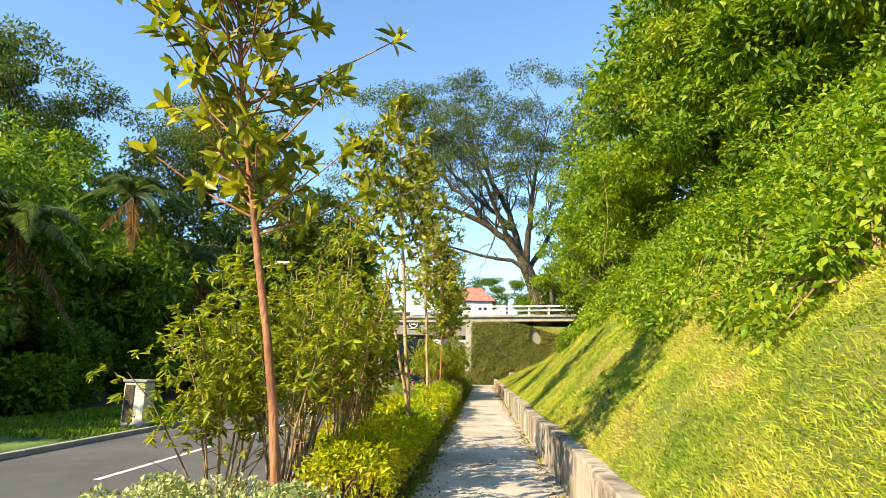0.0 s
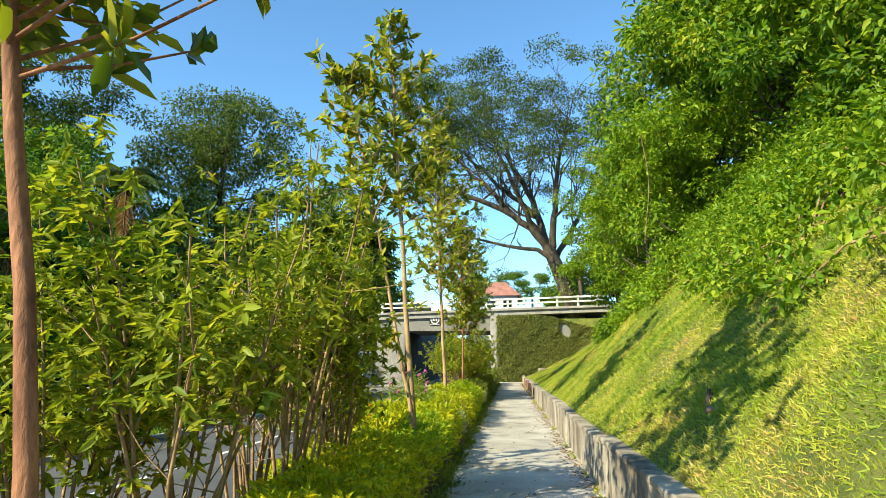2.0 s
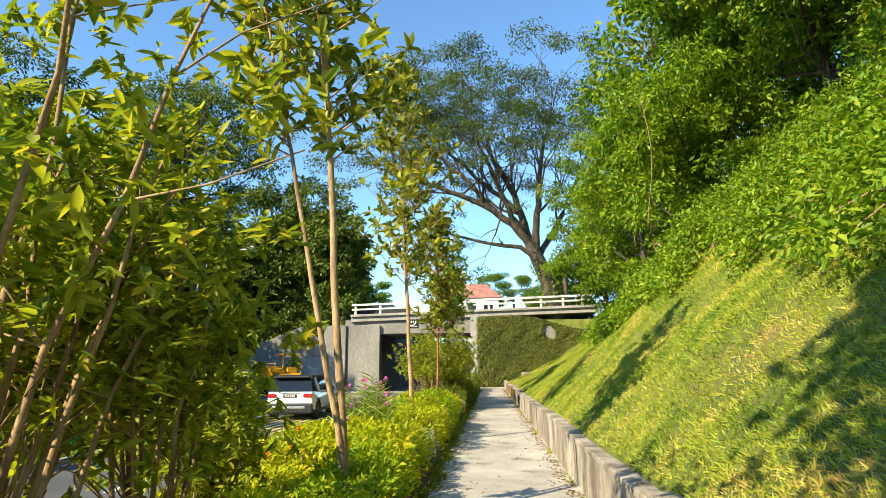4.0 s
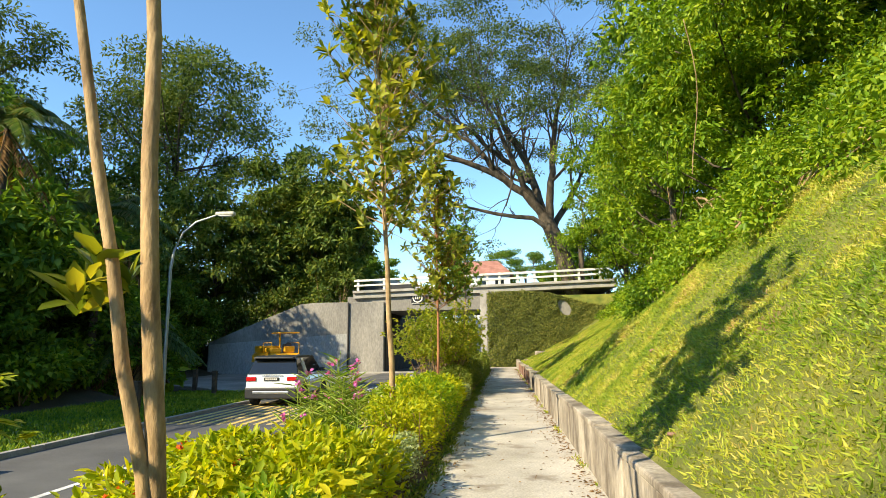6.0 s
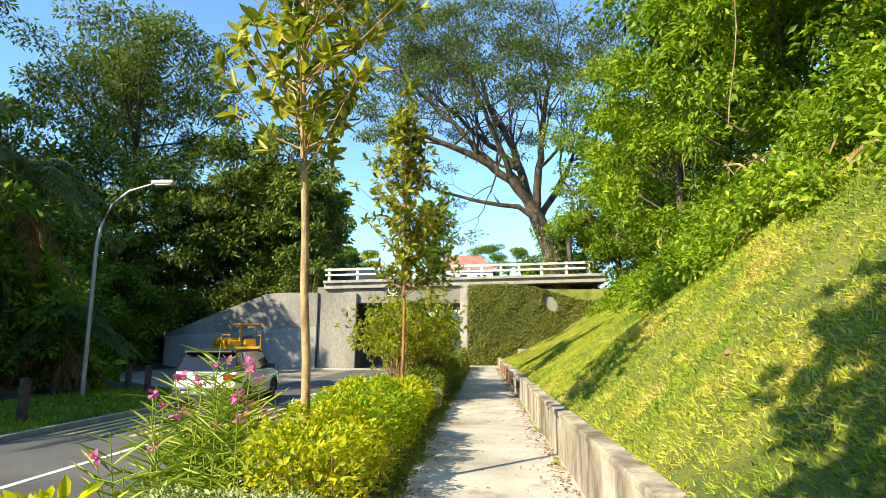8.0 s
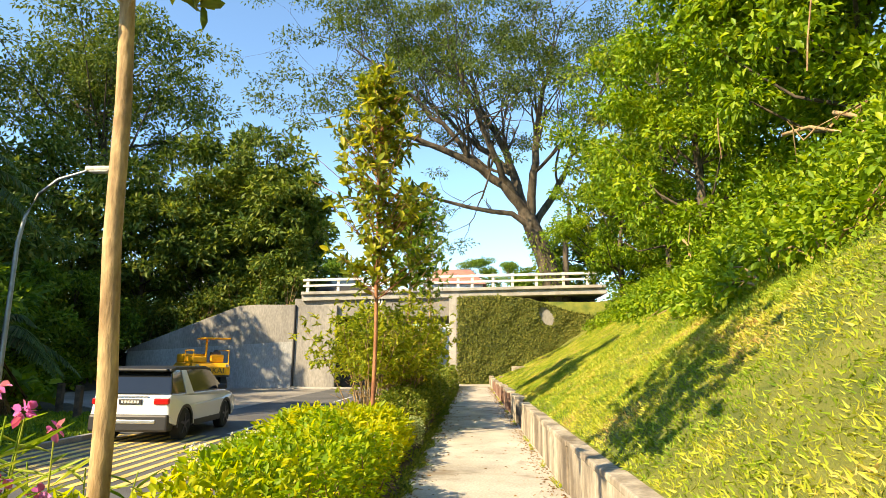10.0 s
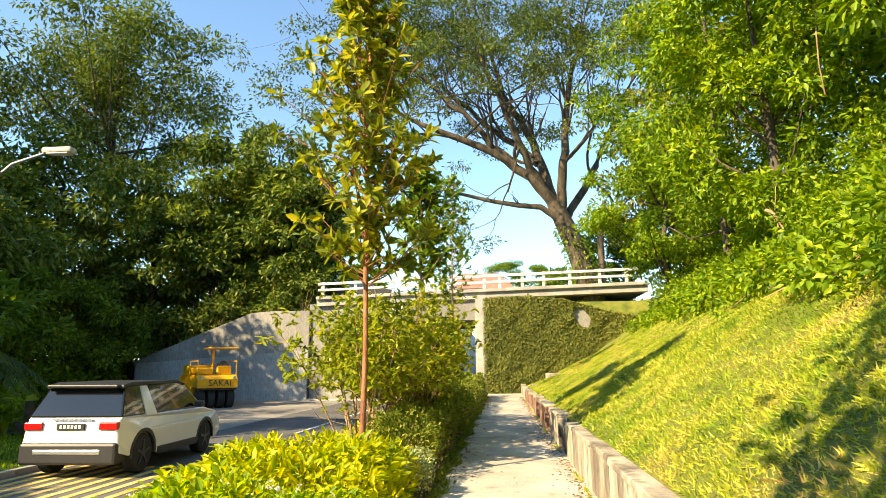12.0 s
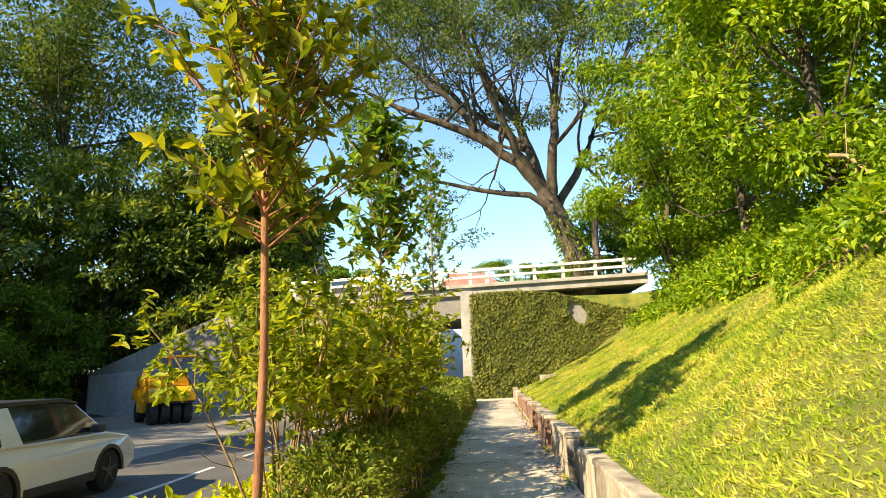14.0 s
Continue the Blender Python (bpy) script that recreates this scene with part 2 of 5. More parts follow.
def box(bm, x0, x1, y0, y1, z0, z1, bevel=0.0, m=None):
    r = bmesh.ops.create_cube(bm, size=1.0)
    for v in r["verts"]:
        v.co = Vector(((x0 + x1) / 2 + v.co.x * (x1 - x0), (y0 + y1) / 2 + v.co.y * (y1 - y0), (z0 + z1) / 2 + v.co.z * (z1 - z0)))
    if bevel:
        e = list({e for v in r["verts"] for e in v.link_edges})
        r2 = bmesh.ops.bevel(bm, geom=e, offset=bevel, segments=2, affect="EDGES", profile=0.5)
        r = {"verts": list({v for f in r2["faces"] for v in f.verts} | {v for v in r["verts"] if v.is_valid})}
    if m:
        bmesh.ops.transform(bm, matrix=m, verts=r["verts"])
    return bm


def boxed(*a, **k):
    return box(bmesh.new(), *a, **k)


def rod(bm, a, b, r, r2=None, n=10):
    a, b = Vector(a), Vector(b)
    d = b - a
    q = d.to_track_quat("Z", "Y").to_matrix().to_4x4()
    bmesh.ops.create_cone(bm, cap_ends=True, segments=n, radius1=r, radius2=r if r2 is None else r2, depth=d.length, matrix=Matrix.Translation((a + b) / 2) @ q)
    return bm


def profile(pts, y0, y1, bevel=0.0):
    """A closed outline in x and z, drawn out along y."""
    bm = bmesh.new()
    f = bm.faces.new([bm.verts.new((x, y0, z)) for x, z in pts])
    g = bmesh.ops.extrude_face_region(bm, geom=[f])
    for v in g["geom"]:
        if isinstance(v, bmesh.types.BMVert):
            v.co.y = y1
    bmesh.ops.recalc_face_normals(bm, faces=bm.faces)
    if bevel:
        bmesh.ops.bevel(bm, geom=list(bm.edges), offset=bevel, segments=2, affect="EDGES", profile=0.5)
    return bm


def brush(me, mat, parent):
    """The thin stems of one plant, past picking apart."""
    return tagged(put("stem_mass", me, mat, parent, smooth=True), kind="stuff")


def unit(v):
    return v / np.maximum(np.linalg.norm(v, axis=1, keepdims=True), 1e-9)


def leaf_arrays(P, D, U, L, W, six=False, curl=0.15):
    """Folded leaves: points P, directions D, upper sides U, lengths L, widths W."""
    n = len(P)
    D = unit(D)
    S = unit(np.cross(D, U))
    N = np.cross(S, D)
    L, W = np.broadcast_to(L, n)[:, None], np.broadcast_to(W, n)[:, None]
    if six:
        V = np.stack([P, P + D * L * 0.3 - S * W * 0.42 + N * W * 0.15, P + D * L * 0.68 - S * W * 0.45 + N * (W * 0.15 - L * curl * 0.5),
                      P + D * L - N * L * curl, P + D * L * 0.68 + S * W * 0.45 + N * (W * 0.15 - L * curl * 0.5), P + D * L * 0.3 + S * W * 0.42 + N * W * 0.15], 1).reshape(-1, 3)
        F = (np.arange(n)[:, None, None] * 6 + np.array([[0, 1, 2, 3], [0, 3, 4, 5]])).reshape(-1, 4)
    else:
        V = np.stack([P, P + D * L * 0.5 - S * W * 0.5 + N * W * 0.2, P + D * L - N * L * curl, P + D * L * 0.5 + S * W * 0.5 + N * W * 0.2], 1).reshape(-1, 3)
        F = (np.arange(n)[:, None, None] * 4 + np.array([[0, 1, 2], [0, 2, 3]])).reshape(-1, 3)
    return V, F


def tubes(lines, n=6):
    """One tapered tube for each line of (points, radii)."""
    Vs, Fs, o = [], [], 0
    a = np.arange(n) * 2 * np.pi / n
    for P, R in lines:
        P, R = np.asarray(P, float), np.asarray(R, float)
        T = unit(np.gradient(P, axis=0))
        A = unit(np.cross(T, np.where(np.abs(T[:, 2:3]) > 0.9, [[1.0, 0, 0]], [[0, 0, 1.0]])))
        B = np.cross(T, A)
        ring = P[:, None] + R[:, None, None] * (np.cos(a)[None, :, None] * A[:, None] + np.sin(a)[None, :, None] * B[:, None])
        k = len(P)
        Vs.append(ring.reshape(-1, 3))
        i, j = np.meshgrid(np.arange(k - 1), np.arange(n), indexing="ij")
        Fs.append(np.stack([o + i * n + j, o + i * n + (j + 1) % n, o + (i + 1) * n + (j + 1) % n, o + (i + 1) * n + j], -1).reshape(-1, 4))
        o += k * n
    return np.concatenate(Vs), np.concatenate(Fs)


def grow(p, d, length, r, depth, lines, tips, spread=0.6, lift=0.15, kids=(2, 3), wob=0.12, shrink=0.68, side=0):
    """A limb that forks; the lines and the tips are collected."""
    pts, dd = [np.array(p, float)], np.array(d, float)
    k = 5
    for _ in range(k):
        dd = dd + rng.normal(0, wob, 3) + np.array([0, 0, lift * 0.3])
        dd /= np.linalg.norm(dd)
        pts.append(pts[-1] + dd * length / k)
    re = r * (0.62 if depth else 0.3)
    lines.append((pts, np.linspace(r, re, k + 1)))
    if depth == 0:
        tips.append((pts[-1], dd))
        return
    if depth <= side:
        for q in (pts[2], pts[4]):
            e = q + rng.normal(0, 0.8, 3) + np.array([0, 0, 0.5])
            lines.append(([q, (q + e) / 2, e], [re * 0.4, re * 0.25, 0.012]))
            tips.append((e, dd))
    for _ in range(rng.integers(kids[0], kids[1] + 1)):
        off = rng.normal(0, 1, 3)
        off -= off.dot(dd) * dd
        off /= np.linalg.norm(off)
        nd = dd + off * spread * rng.uniform(0.6, 1.3)
        nd[2] += lift
        grow(pts[-1] if rng.random() < 0.7 else pts[-2], nd / np.linalg.norm(nd), length * shrink * rng.uniform(0.8, 1.2), re * 0.85, depth - 1, lines, tips, spread, lift, kids, wob, shrink, side)


def scatter(centres, radius, count, L, W, squash=0.7, out=0.8, up=0.5, shell=False):
    """Leaves round the centres: positions, directions, upper sides and sizes."""
    c = np.repeat(np.asarray(centres, float), count, axis=0)
    n = len(c)
    v = unit(rng.normal(0, 1, (n, 3)))
    rad = np.broadcast_to(np.repeat(np.broadcast_to(radius, len(centres)), count), n)[:, None]
    rr = (rng.uniform(0.75, 1.05, (n, 1)) if shell else rng.random((n, 1)) ** 0.45)
    P = c + v * rr * rad * np.array([1, 1, squash])
    D = v * out + rng.normal(0, 0.6, (n, 3)) + np.array([0, 0, -0.15])
    U = np.array([0, 0, 1.0]) * up + rng.normal(0, 0.45, (n, 3)) + v * 0.35
    s = rng.uniform(0.65, 1.25, n)
    return P, D, U, L * s, W * s


def foliage(name, sc, mat, parent, six=False, label=""):
    return put(name, mesh_of(name, *leaf_arrays(*sc, six=six)), mat, parent, label)


def slope_k(y):
    return np.interp(y, [0, 20, 24, 28, 35, 50], [0.98, 1.0, 0.76, 0.68, 0.55, 0.43])


def bank(x, y):
    """Height of the grass bank and the wooded hill above it."""
    k = slope_k(y)
    z = np.interp(y, [28, 50], [0.56, 0.34]) + k * (np.minimum(x, 4.2) - 1.1)
    z = z + 0.55 * np.clip(x - 4.2, 0, 9) + 0.12 * np.clip(x - 13.2, 0, 40)
    return z + 0.06 * np.sin(x * 2.1 + y * 0.7) * np.clip(x - 1.4, 0, 1) + 0.05 * np.sin(y * 1.3 - x) * np.clip(x - 1.4, 0, 1)


ROAD = -0.45


def terrain(x, y):
    x, y = np.asarray(x, float), np.asarray(y, float)
    z = np.where(x < -3.2, ROAD - 0.03, np.interp(x, [-3.2, -2.4, -0.95, -0.9, 1.0, 1.1], [ROAD - 0.03, -0.12, -0.02, -0.06, -0.06, -0.1]))
    z = np.where(x > 1.1, bank(x, y), z)
    z = np.where((x < -9.3) & (y < 33), ROAD + 0.06 + np.clip(-15.5 - x, 0, 30) * 0.24, z)
    z = np.where((x < -22) & (y >= 33), ROAD + 0.1 + np.clip(-23 - x, 0, 25) * 0.3, z)
    far = np.clip((y - 56.4) / 0.6, 0, 1)
    top = np.interp(x, [-26, -23.3, -15, -9.2], [1.4, 1.9, 4.8, 4.8])
    z = np.where((y > 56.4) & (x < -9.2), z * (1 - far) + far * (top + np.clip((y - 58) * 0.05, 0, 1.3)), z)
    f2 = np.clip((y - 55.0) / 0.6, 0, 1)
    z = np.where((y > 55.0) & (x > -0.7), z * (1 - f2) + f2 * (5.3 + 0.15 * np.clip(x - 8, 0, 20)), z)
    return z


# ---- ground ----
def build_ground():
    xs = np.concatenate([[-1600, -500, -200, -120, -80, -60], np.arange(-45, -24, 1.5), np.arange(-24, -9.4, 0.7), [-9.32, -9.28, -9.22, -9.18], np.arange(-9, -3.2, 0.6), np.arange(-3.2, -0.95, 0.25), [-0.95, -0.9, -0.72, -0.68, 0.2, 1.0, 1.09, 1.11],
                         np.arange(1.3, 6, 0.25), np.arange(6, 16, 0.7), np.arange(16, 40, 3), [60, 100, 200, 500, 1600]])
    ys = np.concatenate([[-1600, -500, -200, -80, -40], np.arange(-25, 0, 1.5), np.arange(0, 33, 0.5), [32.98, 33.02], np.arange(33.5, 55, 0.5), [55.0, 55.2, 55.4, 55.6, 56, 56.4, 56.6, 56.8, 57, 57.5], np.arange(58, 80, 2), [90, 110, 150, 250, 500, 1600]])
    X, Y = np.meshgrid(xs, ys, indexing="ij")
    Z = terrain(X, Y)
    V = np.stack([X, Y, Z], -1).reshape(-1, 3)
    a, b = len(xs), len(ys)
    i, j = np.meshgrid(np.arange(a - 1), np.arange(b - 1), indexing="ij")
    F = np.stack([i * b + j, (i + 1) * b + j, (i + 1) * b + j + 1, i * b + j + 1], -1).reshape(-1, 4)
    me = mesh_of("ground", V, F)
    g = put("ground", me, "forest_floor", smooth=False)
    for k in ("turf", "lawn", "soil"):
        me.materials.append(M[k])
    c = V[F].mean(1)
    mi = np.zeros(len(F), np.int32)
    mi[(c[:, 0] > 1.1) & (c[:, 0] < 4.6 + np.clip((c[:, 1] - 30) * 0.3, 0, 5)) & (c[:, 1] < 55.2)] = 1
    mi[(c[:, 0] > -0.7) & (c[:, 0] < 9) & (c[:, 1] > 55.2) & (c[:, 1] < 60)] = 1
    mi[(c[:, 0] < -9.2) & (c[:, 0] > -15) & (c[:, 1] < 37)] = 2
    mi[(c[:, 0] > -3.3) & (c[:, 0] < 1.1) & (c[:, 1] < 55)] = 3
    me.polygons.foreach_set("material_index", mi)
    tagged(g, "grassy bank, planting bed and wooded ground", "ground", kind="structure")


build_ground()


def sheet(name, pts, z, mat, label, category, thick=0.05):
    bm = bmesh.new()
    f = bm.faces.new([bm.verts.new((x, y, z)) for x, y in pts])
    if f.normal.z < 0:
        f.normal_flip()
    g = bmesh.ops.extrude_face_region(bm, geom=[f])
    for v in g["geom"]:
        if isinstance(v, bmesh.types.BMVert):
            v.co.z = z - thick
    bmesh.ops.recalc_face_normals(bm, faces=bm.faces)
    return tagged(part(name, bm, mat), label, category, kind="structure")


sheet("road", [(-9.2, -60), (-3.3, -60), (-3.3, 140), (-9.2, 140)], ROAD, "asphalt", "grey two-lane asphalt road beside the planting bed", "road")
sheet("road_apron", [(-9.2, 31.5), (-9.2, 56.2), (-26, 56.2), (-26, 45), (-17, 41), (-12, 36.5), (-10, 33.2)], ROAD + 0.004, "apron", "worn pale concrete apron opening off the road", "apron")
sheet("pavement", [(-0.9, -12), (0.98, -12), (0.98, 55.0), (-0.9, 55.0)], 0.0, "path", "sunlit concrete footpath with stains and dry leaves", "footpath", 0.1)


def build_markings():
    for y0 in (-8.0, -2.0, 4.0, 10.0, 16.0, 19.9, 31.6, 37.5, 43.5, 49.5):
        tagged(part("road_marking", boxed(-6.42, -6.30, y0, y0 + 4.2, ROAD, ROAD + 0.006), "line_white"), "worn white dashed centre line", "marking", "centre line", "structure")
    for k in range(16):
        x = -9.02 + k * 0.35
        tagged(part("road_marking", boxed(x, x + 0.15, 25.0, 31.2, ROAD, ROAD + 0.008), "line_yellow"), "yellow bar of the road hump marking", "marking", "road hump bars", "structure")


build_markings()


def build_kerbs():
    for x0, x1, y0, y1 in ((-3.34, -3.2, -12, 56), (-9.34, -9.2, -12, 31.5)):
        k = tagged(new("kerb"), "low concrete kerb beside the road", "kerb", kind="structure")
        me = mesh = None
        n = int((y1 - y0) / 1.5)
        for i in range(n):
            if mesh is None:
                bm = boxed(-0.07, 0.07, 0.008, 1.492, -0.1, 0.11, 0.012)
                ob = part("kerbstone", bm, "kerb", k)
                mesh = ob.data
            else:
                ob = new("kerbstone", mesh)
                ob.parent = k
            ob.matrix_basis = pose((x0 + x1) / 2, y0 + i * 1.5, ROAD)


# ---- retaining wall of the bank ----
def wall_top(y):
    return 0.60 if y < 29 else 0.56 if y < 40 else 0.50


def build_retaining_wall():
    w = tagged(new("retaining_wall"), "stained concrete retaining wall in panels along the path", "wall", kind="structure")
    y, i = -10.0, 0
    while y < 53:
        ln = [1.8, 2.4, 1.5, 2.7, 2.0][i % 5]
        if y > 29.5:
            ln *= 0.6
        dx, dz = rng.uniform(-0.02, 0.016), rng.uniform(-0.025, 0.02)
        if y > 29.5:
            dz += [0.0, -0.1, 0.03][i % 3]
            dx += [0.0, 0.05, -0.02][i % 3]
        x0, zt = 0.97 + dx, wall_top(y) + dz
        b = part("wall_panel", boxed(x0, 1.16, y + 0.012, y + ln - 0.012, -0.1, zt - 0.07, 0.012), "stained_red" if 33 < y < 47 else "stained", w)
        part("coping", boxed(x0 - 0.015, 1.19, y + 0.006, y + ln - 0.006, zt - 0.068, zt, 0.016), "stained", w)
        y += ln
        i += 1


# ---- bridge, walls ----
def build_bridge():
    b = tagged(new("bridge"), "concrete road bridge with white railing over the road", "bridge", kind="structure")
    sl = lambda x: 0.028 * (x - 3)
    tilt = Matrix.Translation((3, 0, 0)) @ Matrix.Rotation(-math.atan(0.028), 4, "Y") @ Matrix.Translation((-3, 0, 0))
    part("deck", boxed(-11.5, 9, 56.0, 66, 5.75, 6.28, 0.0, tilt), "kerb", b)
    part("edge_beam", boxed(-11.5, 9, 55.8, 56.0, 6.14, 6.34, 0.02, tilt), "kerb", b)
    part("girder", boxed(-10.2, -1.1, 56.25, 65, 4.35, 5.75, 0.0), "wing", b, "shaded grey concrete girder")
    part("abutment", boxed(-1.62, -0.95, 55.3, 66, ROAD - 0.2, 5.78, 0.02), "kerb", b, "pale concrete abutment")
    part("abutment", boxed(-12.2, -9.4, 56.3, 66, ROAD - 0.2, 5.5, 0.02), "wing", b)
    xs = [-11.3, -9.2, -6.8, -4.6, -2.9, -1.05, -0.1, 1.3, 2.6, 4.2, 6.0, 7.6]
    for x in xs:
        z = 6.28 + sl(x)
        part("post", boxed(x - 0.09, x + 0.09, 56.02, 56.18, z, z + 0.98, 0.015), "rail", b)
    for z0, h in ((0.78, 0.16), (0.40, 0.14)):
        part("rail", boxed(-11.4, 8.5, 55.94, 56.02, 6.28 + z0, 6.28 + z0 + h, 0.012, tilt), "rail", b)
    for x in xs:
        z = 6.28 + sl(x)
        part("post", boxed(x - 0.09, x + 0.09, 65.6, 65.76, z, z + 0.98, 0.015), "rail", b)
    for z0, h in ((0.78, 0.16), (0.40, 0.14)):
        part("rail", boxed(-11.4, 8.5, 65.5, 65.58, 6.28 + z0, 6.28 + z0 + h, 0.012, tilt), "rail", b)


def build_wing_wall():
    w = tagged(new("wing_wall"), "tall grey concrete wing wall rising to the bridge", "wall", kind="structure")
    pts = [(-23.4, ROAD - 0.2), (-23.4, 2.0), (-19, 3.75), (-15.9, 4.95), (-14.6, 5.05), (-12.02, 5.05), (-12.02, ROAD - 0.2)]
    part("wall_panel", profile(pts, 55.9, 56.4, 0.03), "wing", w)
    part("wall_panel", profile([(-11.96, ROAD - 0.2), (-11.96, 5.05), (-9.2, 5.05), (-9.2, ROAD - 0.2)], 55.95, 56.4, 0.03), "wing", w)
    # thin sheet that makes the lower part of the wall paler grey
    part("paler_band", profile([(-23.3, ROAD), (-23.3, 1.85), (-19, 2.15), (-12.1, 2.6), (-12.1, ROAD)], 55.894, 55.9), "band", w, "paler grey lower part")
    part("drain_pipe", rod(bmesh.new(), (-12.0, 55.86, ROAD), (-12.0, 55.86, 5.0), 0.06), "black", w)
    e = tagged(new("footing"), "low concrete footing under the wing wall", "footing", kind="structure")
    part("slab", boxed(-12, -6.5, 55.2, 55.88, ROAD, ROAD + 0.12, 0.02), "kerb", e)


IVY_A, IVY_B = np.array([-1.05, 54.2]), np.array([9.5, 55.6])


def build_ivy_wall():
    w = tagged(new("ivy_wall"), "abutment wall covered in olive-green creeper", "wall", kind="structure")
    top = [(0, 5.45), (0.25, 5.55), (0.45, 5.35), (0.7, 4.6), (1, 4.1)]
    d = IVY_B - IVY_A
    ln = float(np.linalg.norm(d))
    pts = [(0, -0.3)] + [(t * ln, z) for t, z in top] + [(ln, -0.3)]
    ob = part("wall_face", profile(pts, 0.0, 0.8, 0.02), "wing", w, "bare grey concrete")
    ob.matrix_basis = pose(IVY_A[0], IVY_A[1], 0, 0, 0, math.degrees(math.atan2(d[1], d[0])))
    n = 46000
    u, q = rng.random(n) ** 0.9, rng.random(n)
    zt = np.interp(u, *zip(*top))
    z = q * (zt + 0.12) - 0.05
    s = u * ln
    keep = ~(((s - 5.75) / 0.5 + (z - 4.35) / 1.6) ** 2 + ((z - 4.35) / 0.62) ** 2 < 1)
    nx, ny = d[1] / ln, -d[0] / ln
    bul = 0.05 + 0.16 * np.abs(np.sin(s * 1.7 + np.sin(z * 2.3))) * rng.random(n)
    P = np.stack([IVY_A[0] + u * d[0] + nx * bul, IVY_A[1] + u * d[1] + ny * bul, z], 1)[keep]
    m = len(P)
    D = rng.normal(0, 0.5, (m, 3)) + np.array([0, -0.3, -0.8])
    U = rng.normal(0, 0.35, (m, 3)) + np.array([nx, ny, 0.3])
    ob = foliage("creeper", (P, D, U, 0.15 * rng.uniform(0.6, 1.2, m), 0.12 * rng.uniform(0.6, 1.2, m)), "leaf_ivy", None)
    tagged(ob, "dense olive-green creeper hanging over the abutment wall", "creeper", kind="stuff")
    for x0, x1, y0, z0, z1 in ((1.45, 2.6, 50.2, 0.2, 0.62), (2.2, 4.4, 51.2, 0.6, 1.15)):
        e = part("stone_block", boxed(x0, x1, y0, y0 + 0.7, z0 - 0.4, z1, 0.03), "stained")
        tagged(e, "low stained concrete block on the bank below the creeper wall", "block", "blocks on the bank")


# ---- plants ----
def magnolia(x, y, z0, clear, height, spread, label, bark="bark_pale", r=0.035, stems=1, lean=(0.0, 0.0), n_whorl=70, tuft=None, fork=0.0, leaf="leaf_big"):
    t = thing("young_tree", x, y, z0, label, "tree", "young street trees")
    lines, tips = [], []
    for s in range(stems):
        off = np.array([0.0, 0, 0]) if s == 0 else np.array([-0.03, -0.02, fork])
        ln = np.array([lean[0] - 0.13 * s, lean[1] - 0.03 * s, 1.0])
        k = 12
        pts, rad = [off], [r * (1 if s == 0 else 0.7) * 1.25]
        for i in range(1, k + 1):
            f = i / k
            pts.append(off + ln * (height - off[2]) * f * (1 if s == 0 else 0.8) + np.append(rng.normal(0, 0.012, 2), 0))
            rad.append(r * (1 if s == 0 else 0.7) * (1 - 0.72 * f))
        lines.append((pts, rad))
        P = np.array(pts)
        for i in range(n_whorl // stems):
            h = clear + (height - clear) * (i + rng.random()) / (n_whorl / stems)
            base = np.array([np.interp(h, P[:, 2], P[:, 0]), np.interp(h, P[:, 2], P[:, 1]), min(h, P[-1, 2])])
            a = rng.uniform(0, 2 * np.pi)
            f = (h - clear) / (height - clear)
            ext = spread * rng.uniform(0.35, 1.0) * (0.75 + 0.6 * math.sin(math.pi * min(1, f * 0.9 + 0.15)) - 0.5 * f)
            dirv = np.array([math.cos(a), math.sin(a), rng.uniform(0.3, 1.1)])
            dirv /= np.linalg.norm(dirv)
            mid = base + dirv * ext * 0.5
            tip = base + dirv * ext + np.array([0, 0, 0.08 * ext])
            lines.append(([base, mid, tip], [0.011, 0.008, 0.005]))
            tips.append((tip, dirv))
            if ext > 0.35:
                tips.append((mid + rng.normal(0, 0.06, 3), dirv))
    if tuft:
        for _ in range(4):
            tips.append((np.array([rng.normal(-0.40, 0.04), rng.normal(0, 0.04), tuft + rng.normal(0, 0.12)]), np.array([rng.normal(0, 0.3), rng.normal(0, 0.3), 1.0])))
    put("trunk", mesh_of("trunk", *tubes(lines, 8)), bark, t, smooth=True)
    c = np.repeat(np.array([p for p, _ in tips]), 9, 0)
    ax = unit(np.repeat(np.array([d for _, d in tips]), 9, 0) + np.array([0, 0, 0.4]))
    n = len(c)
    v = unit(rng.normal(0, 1, (n, 3)))
    D = ax * rng.uniform(0.1, 1.1, (n, 1)) + v * 0.95
    U = ax * 1.2 - D * 0.2 + rng.normal(0, 0.25, (n, 3))
    s = rng.uniform(0.6, 1.15, n)
    foliage("crown", (c - ax * rng.uniform(0, 0.10, (n, 1)), D, U, 0.21 * s, 0.086 * s), leaf, t, six=True)
    return t


